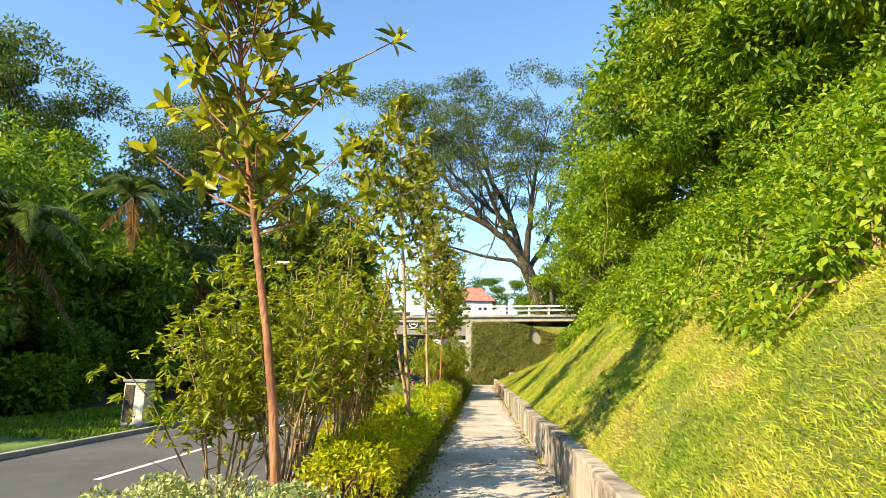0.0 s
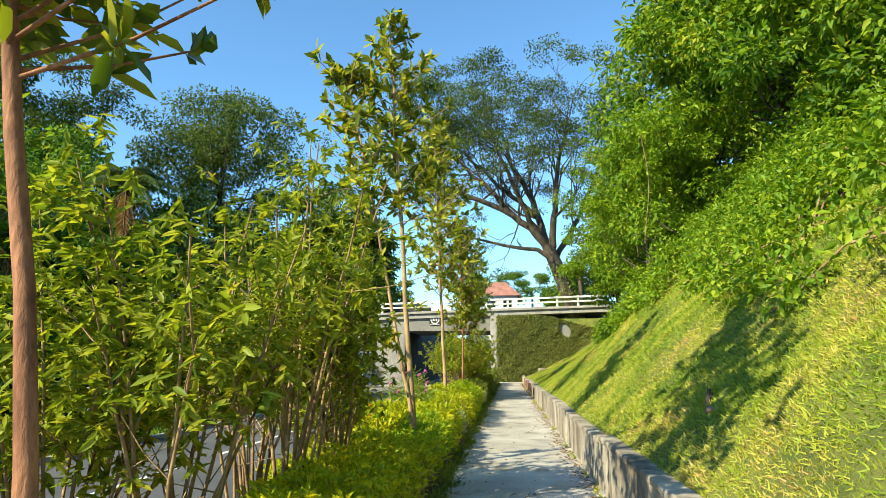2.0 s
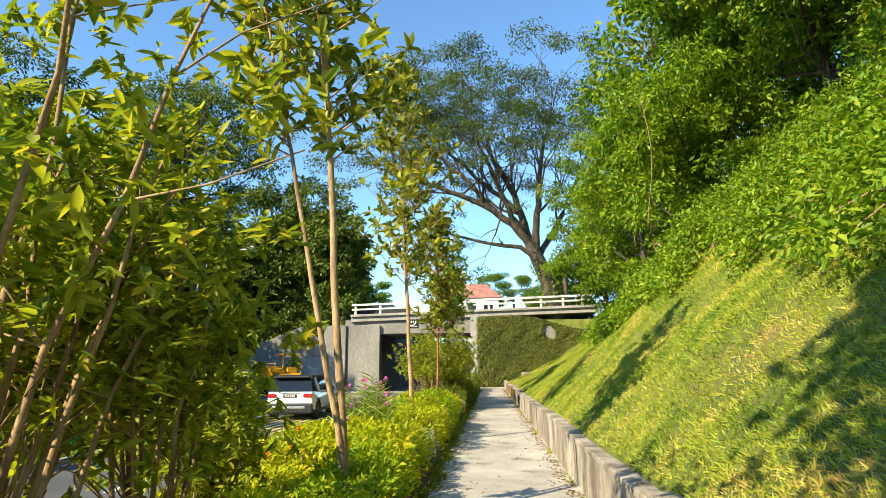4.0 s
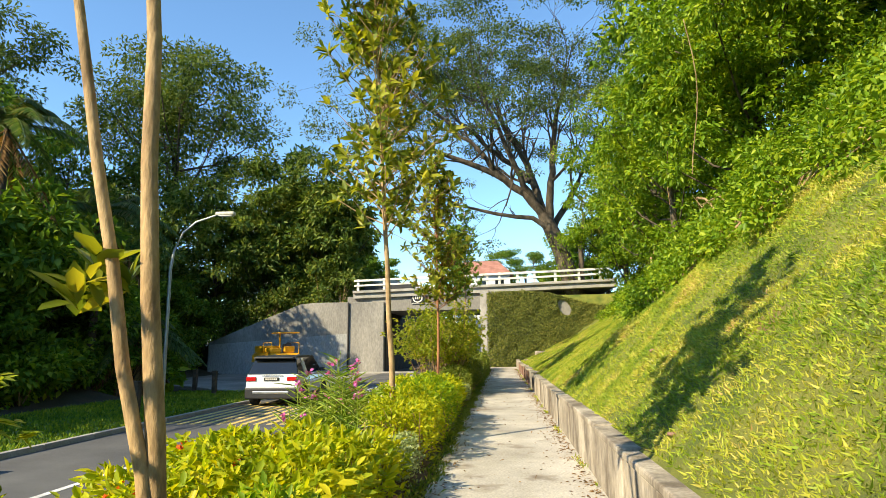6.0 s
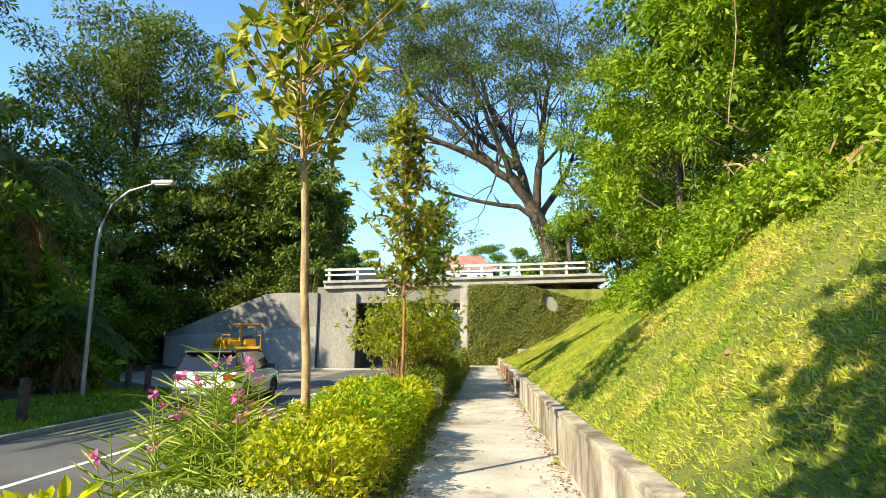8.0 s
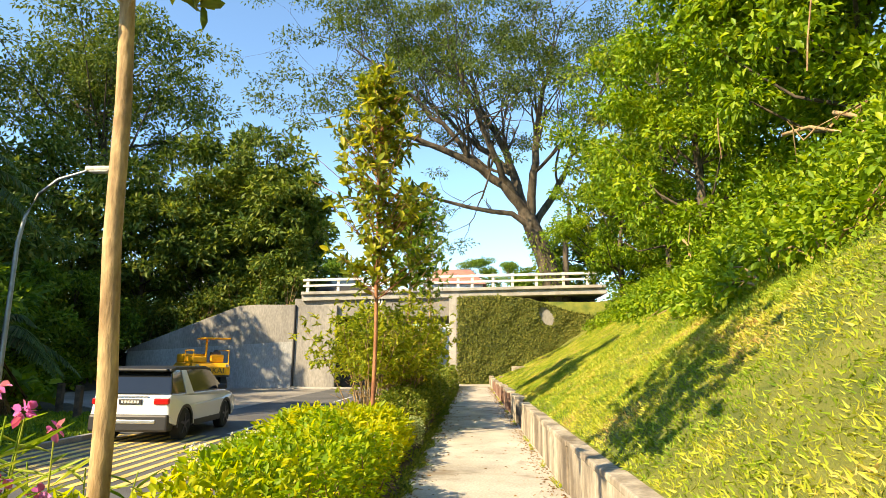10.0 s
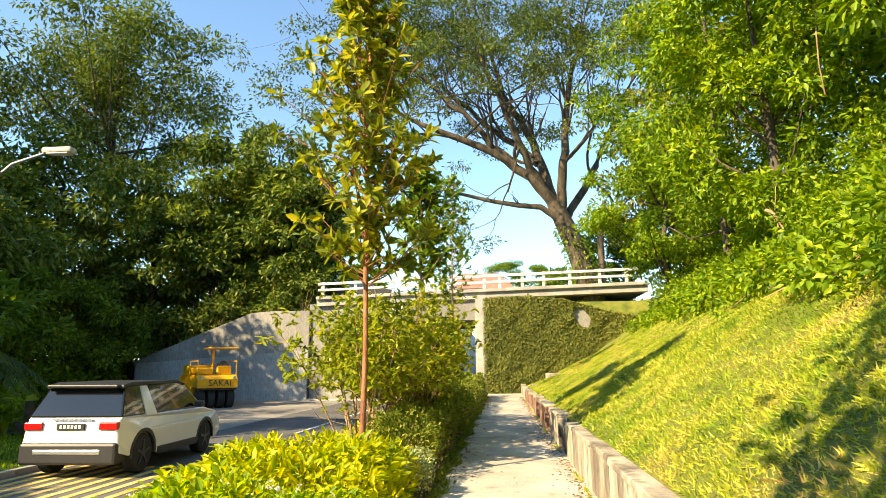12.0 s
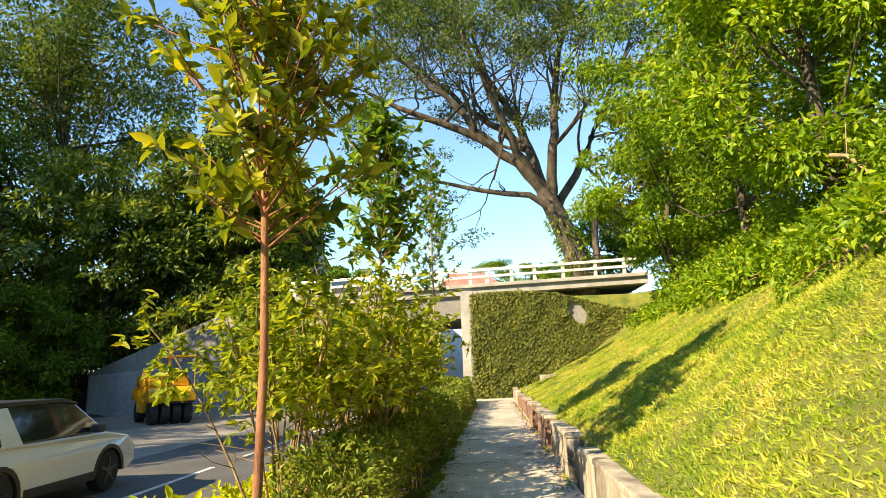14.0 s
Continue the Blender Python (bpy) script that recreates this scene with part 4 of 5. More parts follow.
def bush_band():
    for y in np.arange(2.6, 53, 1.9):
        edge = np.interp(y, [3, 9, 11, 13, 16.5, 18, 20, 22, 25, 28, 31.5, 36, 43, 52], [2.5, 2.6, 2.7, 3.0, 3.75, 3.3, 3.0, 2.8, 3.15, 3.5, 4.4, 5.3, 6.1, 6.9])
        for dx, s in ((0.75, 0.55), (1.8, 1.0), (3.2, 1.6)):
            yy, xx = y + rng.uniform(-0.5, 0.5), edge + dx + rng.uniform(-0.25, 0.25)
            z0 = float(terrain(xx, yy)) - 0.05
            t = thing("bush", xx, yy, z0, "bright green leafy bush on the grass bank", "bush", "bushes on the bank")
            n = 14
            u, v = rng.uniform(-0.75, 0.75, n), rng.uniform(-1.1, 1.1, n)
            lum = np.stack([u, v, terrain(xx + u, yy + v) - z0 + rng.uniform(0.15, 1.0, n) * s], 1)
            lines = [([(0, 0, -0.1), (p[0] * 0.6, p[1] * 0.6, p[2] * 0.5 + 0.1), tuple(p)], [0.02, 0.014, 0.006]) for p in lum]
            brush(mesh_of("stem_mass", *tubes(lines, 4)), "twig", t)
            crown_mass(t, lum, 0.30 + 0.12 * s, 160 if y < 22 else 125 if y < 33 else 75, 0.105 if y < 22 else 0.125 if y < 33 else 0.18, 0.055 if y < 22 else 0.062 if y < 33 else 0.09, "leaf_bush", 0.8, "foliage")


bush_band()

# shaded woods on the far side of the road
for x, y, h, r, k in ((-14.0, 59.8, 12.0, 3.2, 65), (-16.5, 59.8, 16, 4.0, 80), (-20, 60, 17.5, 4.4, 85), (-24.5, 59, 16, 5, 75), (-30, 56, 17, 5.5, 75), (-35.5, 54, 18, 5.5, 70), (-41.5, 50, 19, 6, 70),
                      (-27, 47.5, 10.5, 4.4, 55), (-24.5, 41, 7.5, 3.8, 50), (-21, 36, 7, 3.4, 50), (-19.5, 30.5, 8, 3.6, 55), (-20, 24.5, 7.5, 3.8, 55), (-20, 18.5, 8.5, 4.0, 55), (-31, 40, 16, 5.5, 60), (-29, 30, 13, 5, 50), (-28, 20, 10, 5, 45)):
    wood_tree(x, y, h, r, int(k * 1.35), 125, 0.47, "leaf_left" if y > 44 else "leaf_wood", "tall dark woodland tree across the road", 0.06, 0.2, "woods across the road", W=0.42, squash=0.6, lump_r=0.24)
for x, y, h, r in ((-25, 52.5, 7, 3.2), (-24, 46.5, 7, 3), (-22.8, 40.5, 6.5, 3), (-18.6, 34.2, 6, 2.6), (-17.8, 28.5, 3.6, 2.0), (-17.6, 22, 4.4, 2.3), (-17.8, 15.5, 6, 3), (-19, 9, 7, 3.2)):
    wood_tree(x, y, h, r, 44, 190, 0.30, "leaf_wood", "low dark broad-leaved tree at the wood's edge", 0.0, 0.1, "woods across the road", W=0.5)
for x, y, h, r in ((-15, 66, 9, 3.6), (-20.5, 67, 9, 4), (-26, 66, 9, 4), (-32, 64, 9, 4), (-38, 61, 9, 4.2)):
    wood_tree(x, y, h, r, 36, 80, 0.6, "leaf_left", "low dark tree in the depth of the wood", 0.0, 0.15, "woods across the road", W=0.5, lump_r=0.34)
for x, y, h, r in ((10, 67, 9, 3.6), (14, 64, 11, 4), (18, 71, 12, 4.5), (7.5, 76, 7, 3)):
    wood_tree(x, y, h, r, 30, 230, 0.36, "leaf_wood", "green tree behind the bridge", 0.05, 0.2, "trees behind the bridge", W=0.5)
wood_tree(-29.2, 60, 29, 8.0, 110, 230, 0.40, "leaf_rain", "tall open-crowned tree above the woods", 0.48, 0.36, "woods across the road", W=0.4, lump_r=0.22)
wood_tree(-41, 46, 25, 7, 75, 230, 0.40, "leaf_rain", "tall open-crowned tree above the woods", 0.5, 0.3, "woods across the road", W=0.4, lump_r=0.22)
palm(-17.0, 33.0, 7.8, 18, 3.9, "shaded palm with arching fronds by the verge", dead=5)
palm(-18.6, 29.5, 9.6, 18, 3.9, "tall palm with arching fronds among the dark trees", dead=4)
palm(-16.2, 35.0, 2.6, 14, 3.2, "short palm with drooping dry brown fronds", dead=9)
palm(-16.5, 19.5, 6.2, 18, 3.8, "shaded palm with arching fronds by the verge", dead=4)


def undergrowth():
    for i in range(40):
        y = rng.uniform(8, 55)
        x = np.interp(y, [8, 30, 40, 54], [-14.6, -16.0, -21.0, -24.3]) - rng.uniform(0, 1.5)
        t = thing("bush", x, y, float(terrain(x, y)) - 0.05, "dark broad-leaved undergrowth at the wood's edge", "bush", "undergrowth across the road")
        lum = np.stack([rng.uniform(-1, 1, 9), rng.uniform(-1, 1, 9), rng.uniform(0.2, 1.5, 9)], 1)
        brush(mesh_of("stem_mass", *tubes([([(0, 0, -0.1), tuple(p * 0.5), tuple(p)], [0.03, 0.02, 0.01]) for p in lum], 4)), "twig", t)
        crown_mass(t, lum, 0.6, 150, 0.26, 0.15, "leaf_hill", 0.8, "foliage")


undergrowth()


def wall_top_bushes():
    for x, y in ((-22.8, 57.2), (-20.8, 57.4), (-18.8, 57.3), (-16.8, 57.5), (-14.8, 57.4), (-13.0, 57.4), (-24.8, 56.8), (-26.8, 55.6), (-25.6, 53.8), (-28.6, 54.4), (-23.8, 58.6), (-26.0, 57.6), (-30.0, 52.0)):
        t = thing("bush", x, y, float(terrain(x, y)) - 0.05, "dark leafy bush above the wing wall", "bush", "bushes above the wing wall")
        lum = np.stack([rng.uniform(-1.2, 1.2, 12), rng.uniform(-0.5, 1, 12), rng.uniform(0.1, 3.2, 12)], 1)
        brush(mesh_of("stem_mass", *tubes([([(0, 0, -0.1), tuple(p * 0.5), tuple(p)], [0.03, 0.02, 0.01]) for p in lum], 4)), "twig", t)
        crown_mass(t, lum, 0.75, 120, 0.30, 0.15, "leaf_left", 0.85, "foliage")


wall_top_bushes()


# ---- grass ----
def build_grass():
    k, per = 124000, 6
    y = 1.5 + 52 * rng.random(k) ** 1.7
    x = 1.17 + (3.1 + np.clip(y - 28, 0, 30) * 0.2) * rng.random(k)
    patch = np.sin(x * 3.1 + y * 0.9) + np.sin(y * 2.3 - x * 1.7)
    ok = rng.random(k) < 0.88 + 0.2 * patch
    big = np.repeat(rng.uniform(0.6, 1.35, k)[ok], per)
    x, y = np.repeat(x[ok], per), np.repeat(y[ok], per)
    m = len(x)
    far = 1 + y * 0.022
    x, y = np.maximum(x + rng.normal(0, 0.055, m) * far, 1.165), y + rng.normal(0, 0.055, m) * far
    P = np.stack([x, y, bank(x, y) - 0.01], 1)
    off, up, along = rng.uniform(0.25, 0.9, (m, 1)), rng.normal(0, 0.45, (m, 1)), rng.normal(0, 0.7, (m, 1))
    D = off * np.array([-0.7, 0, 0.7]) + up * np.array([0.7, 0, 0.7]) + along * np.array([0, 1.0, 0])
    U = rng.normal(0, 1, (m, 3))
    s = rng.uniform(0.5, 1.25, m) * big
    D, U = unit(D), unit(np.cross(D, U))
    L, W = (0.048 * s * (1 + y * 0.005))[:, None], (0.0115 * s * (1 + y * 0.02))[:, None]
    V = np.stack([P - U * W * 0.5, P + U * W * 0.5, P + D * L], 1).reshape(-1, 3)
    ob = put("grass", mesh_of("grass", V, np.arange(3 * m).reshape(-1, 3)), "blade")
    tagged(ob, "short yellow-green grass on the sunlit bank", "grass", kind="stuff")
    n = 26000
    P = np.stack([rng.uniform(-14.6, -9.4, n), rng.uniform(14, 36, n), np.full(n, ROAD + 0.05)], 1)
    D = np.stack([rng.normal(0, 0.5, n), rng.normal(0, 0.5, n), np.full(n, 0.8)], 1)
    ob = foliage("grass", (P, D, rng.normal(0, 1, (n, 3)), rng.uniform(0.06, 0.16, n), np.full(n, 0.03)), "leaf_hill", None)
    tagged(ob, "shaded green verge grass across the road", "grass", kind="stuff")


build_grass()


def build_edge_weeds():
    n = 9000
    y = rng.uniform(1.5, 50, n)
    P = np.stack([-0.93 + rng.normal(0, 0.055, n) + 0.05 * np.sin(y * 3.1) + 0.03 * np.sin(y * 7.7), y, np.full(n, 0.0)], 1)
    D = np.stack([rng.normal(0.25, 0.6, n), rng.normal(0, 0.6, n), np.full(n, 0.7)], 1)
    ob = foliage("edge_weeds", (P, D, rng.normal(0, 0.6, (n, 3)) + np.array([0, 0, 1]), rng.uniform(0.03, 0.11, n), rng.uniform(0.012, 0.03, n)), "leaf_dark", None)
    tagged(ob, "small weeds and leaves along the path's planted edge", "weeds", kind="stuff")
    n = 2600
    y = rng.uniform(1.5, 50, n)
    P = np.stack([0.93 - np.abs(rng.normal(0, 0.03, n)), y, np.full(n, 0.0)], 1)
    keep = np.sin(y * 1.9) + np.sin(y * 4.3 + 1) > 0.4
    P = P[keep]
    n = len(P)
    D = np.stack([rng.normal(-0.3, 0.5, n), rng.normal(0, 0.6, n), np.full(n, 0.8)], 1)
    ob = foliage("edge_weeds", (P, D, rng.normal(0, 0.6, (n, 3)) + np.array([0, 0, 1]), rng.uniform(0.03, 0.08, n), rng.uniform(0.008, 0.02, n)), "blade", None)
    tagged(ob, "thin grass at the foot of the retaining wall", "weeds", kind="stuff")


build_edge_weeds()


def build_litter():
    n = 5200
    side = rng.random(n) < 0.62
    x = np.where(side, 0.93 - np.abs(rng.normal(0, 0.13, n)), -0.88 + np.abs(rng.normal(0, 0.16, n)))
    loose = rng.random(n) < 0.10
    x = np.where(loose, rng.uniform(-0.85, 0.9, n), x)
    P = np.stack([x, rng.uniform(1.5, 50, n), np.full(n, 0.006)], 1)
    D = rng.normal(0, 1, (n, 3)) * np.array([1, 1, 0.12])
    ob = foliage("leaf_litter", (P, D, np.tile([[0, 0, 1.0]], (n, 1)) + rng.normal(0, 0.25, (n, 3)), rng.uniform(0.02, 0.07, n), rng.uniform(0.012, 0.03, n)), "leaf_dead", None)
    tagged(ob, "dry brown leaves and twigs along the path edges", "leaf litter", kind="stuff")


build_litter()


# ---- street things ----
def dry_branch(a, b, r):
    a, b = np.array(a), np.array(b)
    m = (a + b) / 2 + np.array([0, 0, 0.12])
    lines = [([a, m, b], [r, r * 0.8, r * 0.4])]
    for f in (0.35, 0.6, 0.8):
        p = a * (1 - f) + b * f + np.array([0, 0, 0.1])
        lines.append(([p, p + rng.normal(0, 0.18, 3), p + rng.normal(0, 0.35, 3)], [r * 0.5, r * 0.35, r * 0.15]))
    ob = put("dry_branch", mesh_of("dry_branch", *tubes(lines, 6)), "bark_pale", smooth=True)
    tagged(ob, "bare dry branch caught in the hillside bushes", "branch", "dry branches on the hillside")


for a, b in (((5.5, 24.9, 5.3), (5.3, 23.6, 4.4)), ((5.6, 26.6, 5.6), (5.2, 24.2, 4.7)), ((5.4, 31.5, 4.6), (5.1, 30.2, 3.9)), ((3.9, 26.8, 2.6), (3.7, 25.9, 2.2)), ((4.6, 14.5, 4.4), (4.3, 13.6, 3.8))):
    dry_branch(a, b, 0.04)


def liana(x, y, z0, z1):
    f = np.linspace(0, 1, 9)
    P = np.stack([x + 0.12 * np.sin(f * 5 + y), y + 0.1 * np.cos(f * 4), z0 + (z1 - z0) * f], 1)
    ob = put("liana", mesh_of("liana", *tubes([(P, np.full(9, 0.013))], 6)), "twig", smooth=True)
    tagged(ob, "bare brown liana hanging from the hillside trees", "vine", "lianas on the hillside")


for vx, vy, va, vb in ((4.8, 24.0, 5.6, 9.6), (5.6, 29.0, 6.0, 10.5)):
    liana(vx, vy, va, vb)


def overhanging_branch(x, y, z, reach, label):
    t = thing("leafy_branch", x, y, z, label, "branch", "leafy branches over the bank")
    f = np.linspace(0, 1, 8)
    P = np.stack([-reach * f, 0.3 * np.sin(f * 3), 0.35 * f - 0.9 * f ** 2], 1)
    lines, cen = [(P, np.linspace(0.05, 0.012, 8))], []
    for i in range(1, 8):
        for _ in range(4):
            e = P[i] + np.array([rng.uniform(-0.7, 0.2), rng.uniform(-0.7, 0.7), rng.uniform(-0.15, 0.35)])
            lines.append(([P[i], (P[i] + e) / 2 + np.array([0, 0, 0.06]), e], [0.014, 0.01, 0.005]))
            cen += [e, (P[i] + e) / 2]
    put("limb", mesh_of("limb", *tubes(lines, 5)), "bark", t, smooth=True)
    foliage("leaves", scatter(np.array(cen), 0.24, 34, 0.17, 0.075, 0.5, 0.9, 1.0), "leaf_bush", t)


for ox, oy, oz, orr in ((7.6, 19.0, 8.6, 2.6), (7.4, 22.0, 9.4, 2.4), (7.6, 25.0, 9.0, 2.6), (7.2, 28.5, 9.6, 2.2)):
    overhanging_branch(ox, oy, oz, orr, "sunlit leafy branch reaching out of the hillside wood")


def utility_cabinet():
    t = thing("utility_cabinet", -9.95, 17.2, ROAD + 0.05, "weathered utility cabinet with one dark side on the verge", "cabinet")
    part("plinth", boxed(-0.36, 0.36, -0.3, 0.3, -0.08, 0.08, 0.01), "kerb", t)
    b = part("body", boxed(-0.31, 0.31, -0.25, 0.25, 0.082, 1.25, 0.015), "cream", t)
    part("door", boxed(-0.27, 0.0, -0.275, -0.252, 0.14, 1.18, 0.008), "post", b, "dark stained door")
    part("roof", boxed(-0.36, 0.36, -0.3, 0.3, 1.252, 1.32, 0.02), "kerb", t)


utility_cabinet()


def bank_stone(x, y, r, label):
    bm = bmesh.new()
    bmesh.ops.create_icosphere(bm, subdivisions=3, radius=r)
    for v in bm.verts:
        v.co *= 1 + 0.35 * noise.noise(v.co * (2.2 / r) * 0.5 + Vector((x, y, 0)))
        v.co.z *= 0.6
    ob = part("stone", bm, "stained_red", smooth=True)
    ob.matrix_basis = pose(x, y, float(bank(np.array(x), np.array(y))) + r * 0.25)
    tagged(ob, label, "stone", "stones on the bank")


bank_stone(1.62, 8.55, 0.05, "small brown stone in the grass of the bank")
bank_stone(1.95, 17.8, 0.04, "small brown stone in the grass of the bank")
bank_stone(1.3, 14.6, 0.04, "small brown stone in the grass of the bank")


def tree_stub():
    x, y = 1.66, 8.75
    z = float(bank(np.array(x), np.array(y)))
    ob = put("tree_stub", mesh_of("tree_stub", *tubes([([(0, 0, -0.1), (0.01, 0, 0.06), (0.03, 0.01, 0.15)], [0.03, 0.026, 0.014]), ([(0.01, 0, 0.06), (0.04, 0.0, 0.1), (0.06, 0.02, 0.11)], [0.02, 0.016, 0.008])], 7)), "post")
    ob.matrix_basis = pose(x, y, z)
    tagged(ob, "small dark broken stub sticking out of the bank", "stub")


tree_stub()


def path_twig():
    ob = put("twig", mesh_of("twig", *tubes([([(-0.22, -0.05, 0.012), (0, 0, 0.02), (0.2, 0.03, 0.04)], [0.006, 0.009, 0.005]), ([(0, 0, 0.02), (0.1, 0.1, 0.05), (0.14, 0.16, 0.09)], [0.007, 0.005, 0.004])], 6)), "bark")
    ob.matrix_basis = pose(-0.03, 9.9, 0)
    tagged(ob, "small dark fallen twig lying on the footpath", "twig")


path_twig()


def broad_plants():
    for x, y in ((-22.0, 44.5), (-23.0, 47.0), (-23.6, 49.5), (-24.2, 52.0), (-22.6, 45.8), (-16.2, 37.6), (-20.6, 41.6), (-21.4, 43.0), (-19.6, 40.2)):
        t = thing("broad_leaf_plant", x, y, float(terrain(x, y)) - 0.05, "clump of broad light green leaves at the wood's edge", "plant", "broad-leaved plants")
        lum = np.stack([rng.uniform(-0.9, 0.9, 8), rng.uniform(-0.9, 0.9, 8), rng.uniform(0.3, 1.1, 8)], 1)
        brush(mesh_of("stem_mass", *tubes([([(0, 0, -0.1), tuple(p * 0.5), tuple(p)], [0.025, 0.02, 0.01]) for p in lum], 4)), "orchid", t)
        foliage("foliage", scatter(lum, 0.4, 16, 0.48, 0.28, 0.6, 1.0, 0.9), "leaf_bush", t, six=True)


broad_plants()


def street_lamp():
    t = thing("street_lamp", -13.5, 32.6, ROAD, "grey steel street lamp with a curved arm on the verge", "street lamp")
    V, F = tubes([([(0, 0, 0), (0, 0, 2.5), (0, 0, 5.2), (0.12, 0, 6.0), (0.45, 0, 6.7), (1.0, 0, 7.15), (1.9, 0, 7.42)], [0.085, 0.075, 0.065, 0.05, 0.045, 0.04, 0.035])], 10)
    put("pole", mesh_of("pole", V, F), "steel", t, smooth=True)
    part("base_plate", boxed(-0.18, 0.18, -0.18, 0.18, 0, 0.03, 0.01), "steel", t)
    h = part("lamp_head", boxed(1.85, 2.65, -0.14, 0.14, 7.38, 7.53, 0.05), "cream", t, "pale lamp head")
    part("diffuser", boxed(1.98, 2.55, -0.11, 0.11, 7.355, 7.378, 0.0), "facade", h)


def bollard(x, y):
    t = thing("bollard", x, y, ROAD + 0.06, "short dark timber post on the verge", "post", "posts on the verge")
    part("shaft", box(bmesh.new(), -0.09, 0.09, -0.09, 0.09, -0.05, 0.95, 0.02), "post", t)
    part("cap", box(bmesh.new(), -0.10, 0.10, -0.10, 0.10, 0.952, 0.99, 0.012), "post", t)


street_lamp()
for bx, by in ((-12.2, 34.3), (-13.9, 35.9), (-10.7, 26.4)):
    bollard(bx, by)


def height_sign():
    t = thing("bridge_sign", -6.55, 56.14, 5.35, "square dark sign with a white ring on the girder", "sign")
    part("plate", boxed(-0.5, 0.5, 0, 0.06, -0.5, 0.5, 0.02), "black", t)
    bm = bmesh.new()
    bmesh.ops.create_circle(bm, segments=28, radius=0.40)
    inner = bmesh.ops.create_circle(bm, segments=28, radius=0.32)
    bmesh.ops.bridge_loops(bm, edges=list(bm.edges))
    bmesh.ops.transform(bm, matrix=pose(0, -0.006, 0, 90), verts=bm.verts)
    part("ring", bm, "rail", t, "white ring")
    bm = boxed(-0.2, -0.1, -0.012, -0.004, -0.12, 0.12)
    box(bm, -0.04, 0.04, -0.012, -0.004, -0.12, 0.12)
    box(bm, 0.1, 0.2, -0.012, -0.004, -0.12, 0.12)
    part("figure", bm, "rail", t, "white bars")
    for c in (0.44, -0.47):
        part("border_strip", boxed(-0.46, 0.46, -0.01, -0.004, c, c + 0.03), "rail", t)


height_sign()


def wheel(parent, x, y, z, r, w, name="wheel", rim="chrome"):
    bm = bmesh.new()
    bmesh.ops.create_cone(bm, cap_ends=True, segments=28, radius1=r, radius2=r, depth=w, matrix=pose(x, y, z, 0, 90))
    bmesh.ops.bevel(bm, geom=[e for e in bm.edges if len(e.link_faces) == 2 and any(len(f.verts) > 4 for f in e.link_faces)], offset=min(0.05, w * 0.2), segments=3, affect="EDGES", profile=0.5)
    t = part(name, bm, "rubber", parent, smooth=False)
    if rim:
        for s in (-1, 1):
            bm = bmesh.new()
            bmesh.ops.create_cone(bm, cap_ends=True, segments=20, radius1=r * 0.24, radius2=r * 0.2, depth=0.03, matrix=pose(x + s * (w / 2 + 0.004), y, z, 0, 90 * s))
            for k in range(5):
                a = k * 72
                box(bm, -0.012, 0.012, -r * 0.07, r * 0.07, r * 0.1, r * 0.66, 0.0, pose(x + s * (w / 2 + 0.004), y, z) @ Matrix.Rotation(radians(a), 4, "X"))
            part("rim", bm, rim, t)
    return t


def text_bars(parent, name, x, y, z, size, body, mat, rot=(90, 0, 0)):
    cu = bpy.data.curves.new(name, "FONT")
    cu.body, cu.size, cu.extrude, cu.align_x, cu.align_y = body, size, 0.004, "CENTER", "CENTER"
    ob = new(name, cu)
    dg = bpy.context.evaluated_depsgraph_get()
    me = bpy.data.meshes.new_from_object(ob.evaluated_get(dg))
    bpy.data.objects.remove(ob)
    o = put(name, me, mat, parent)
    o.matrix_basis = pose(x, y, z, *rot)
    return o


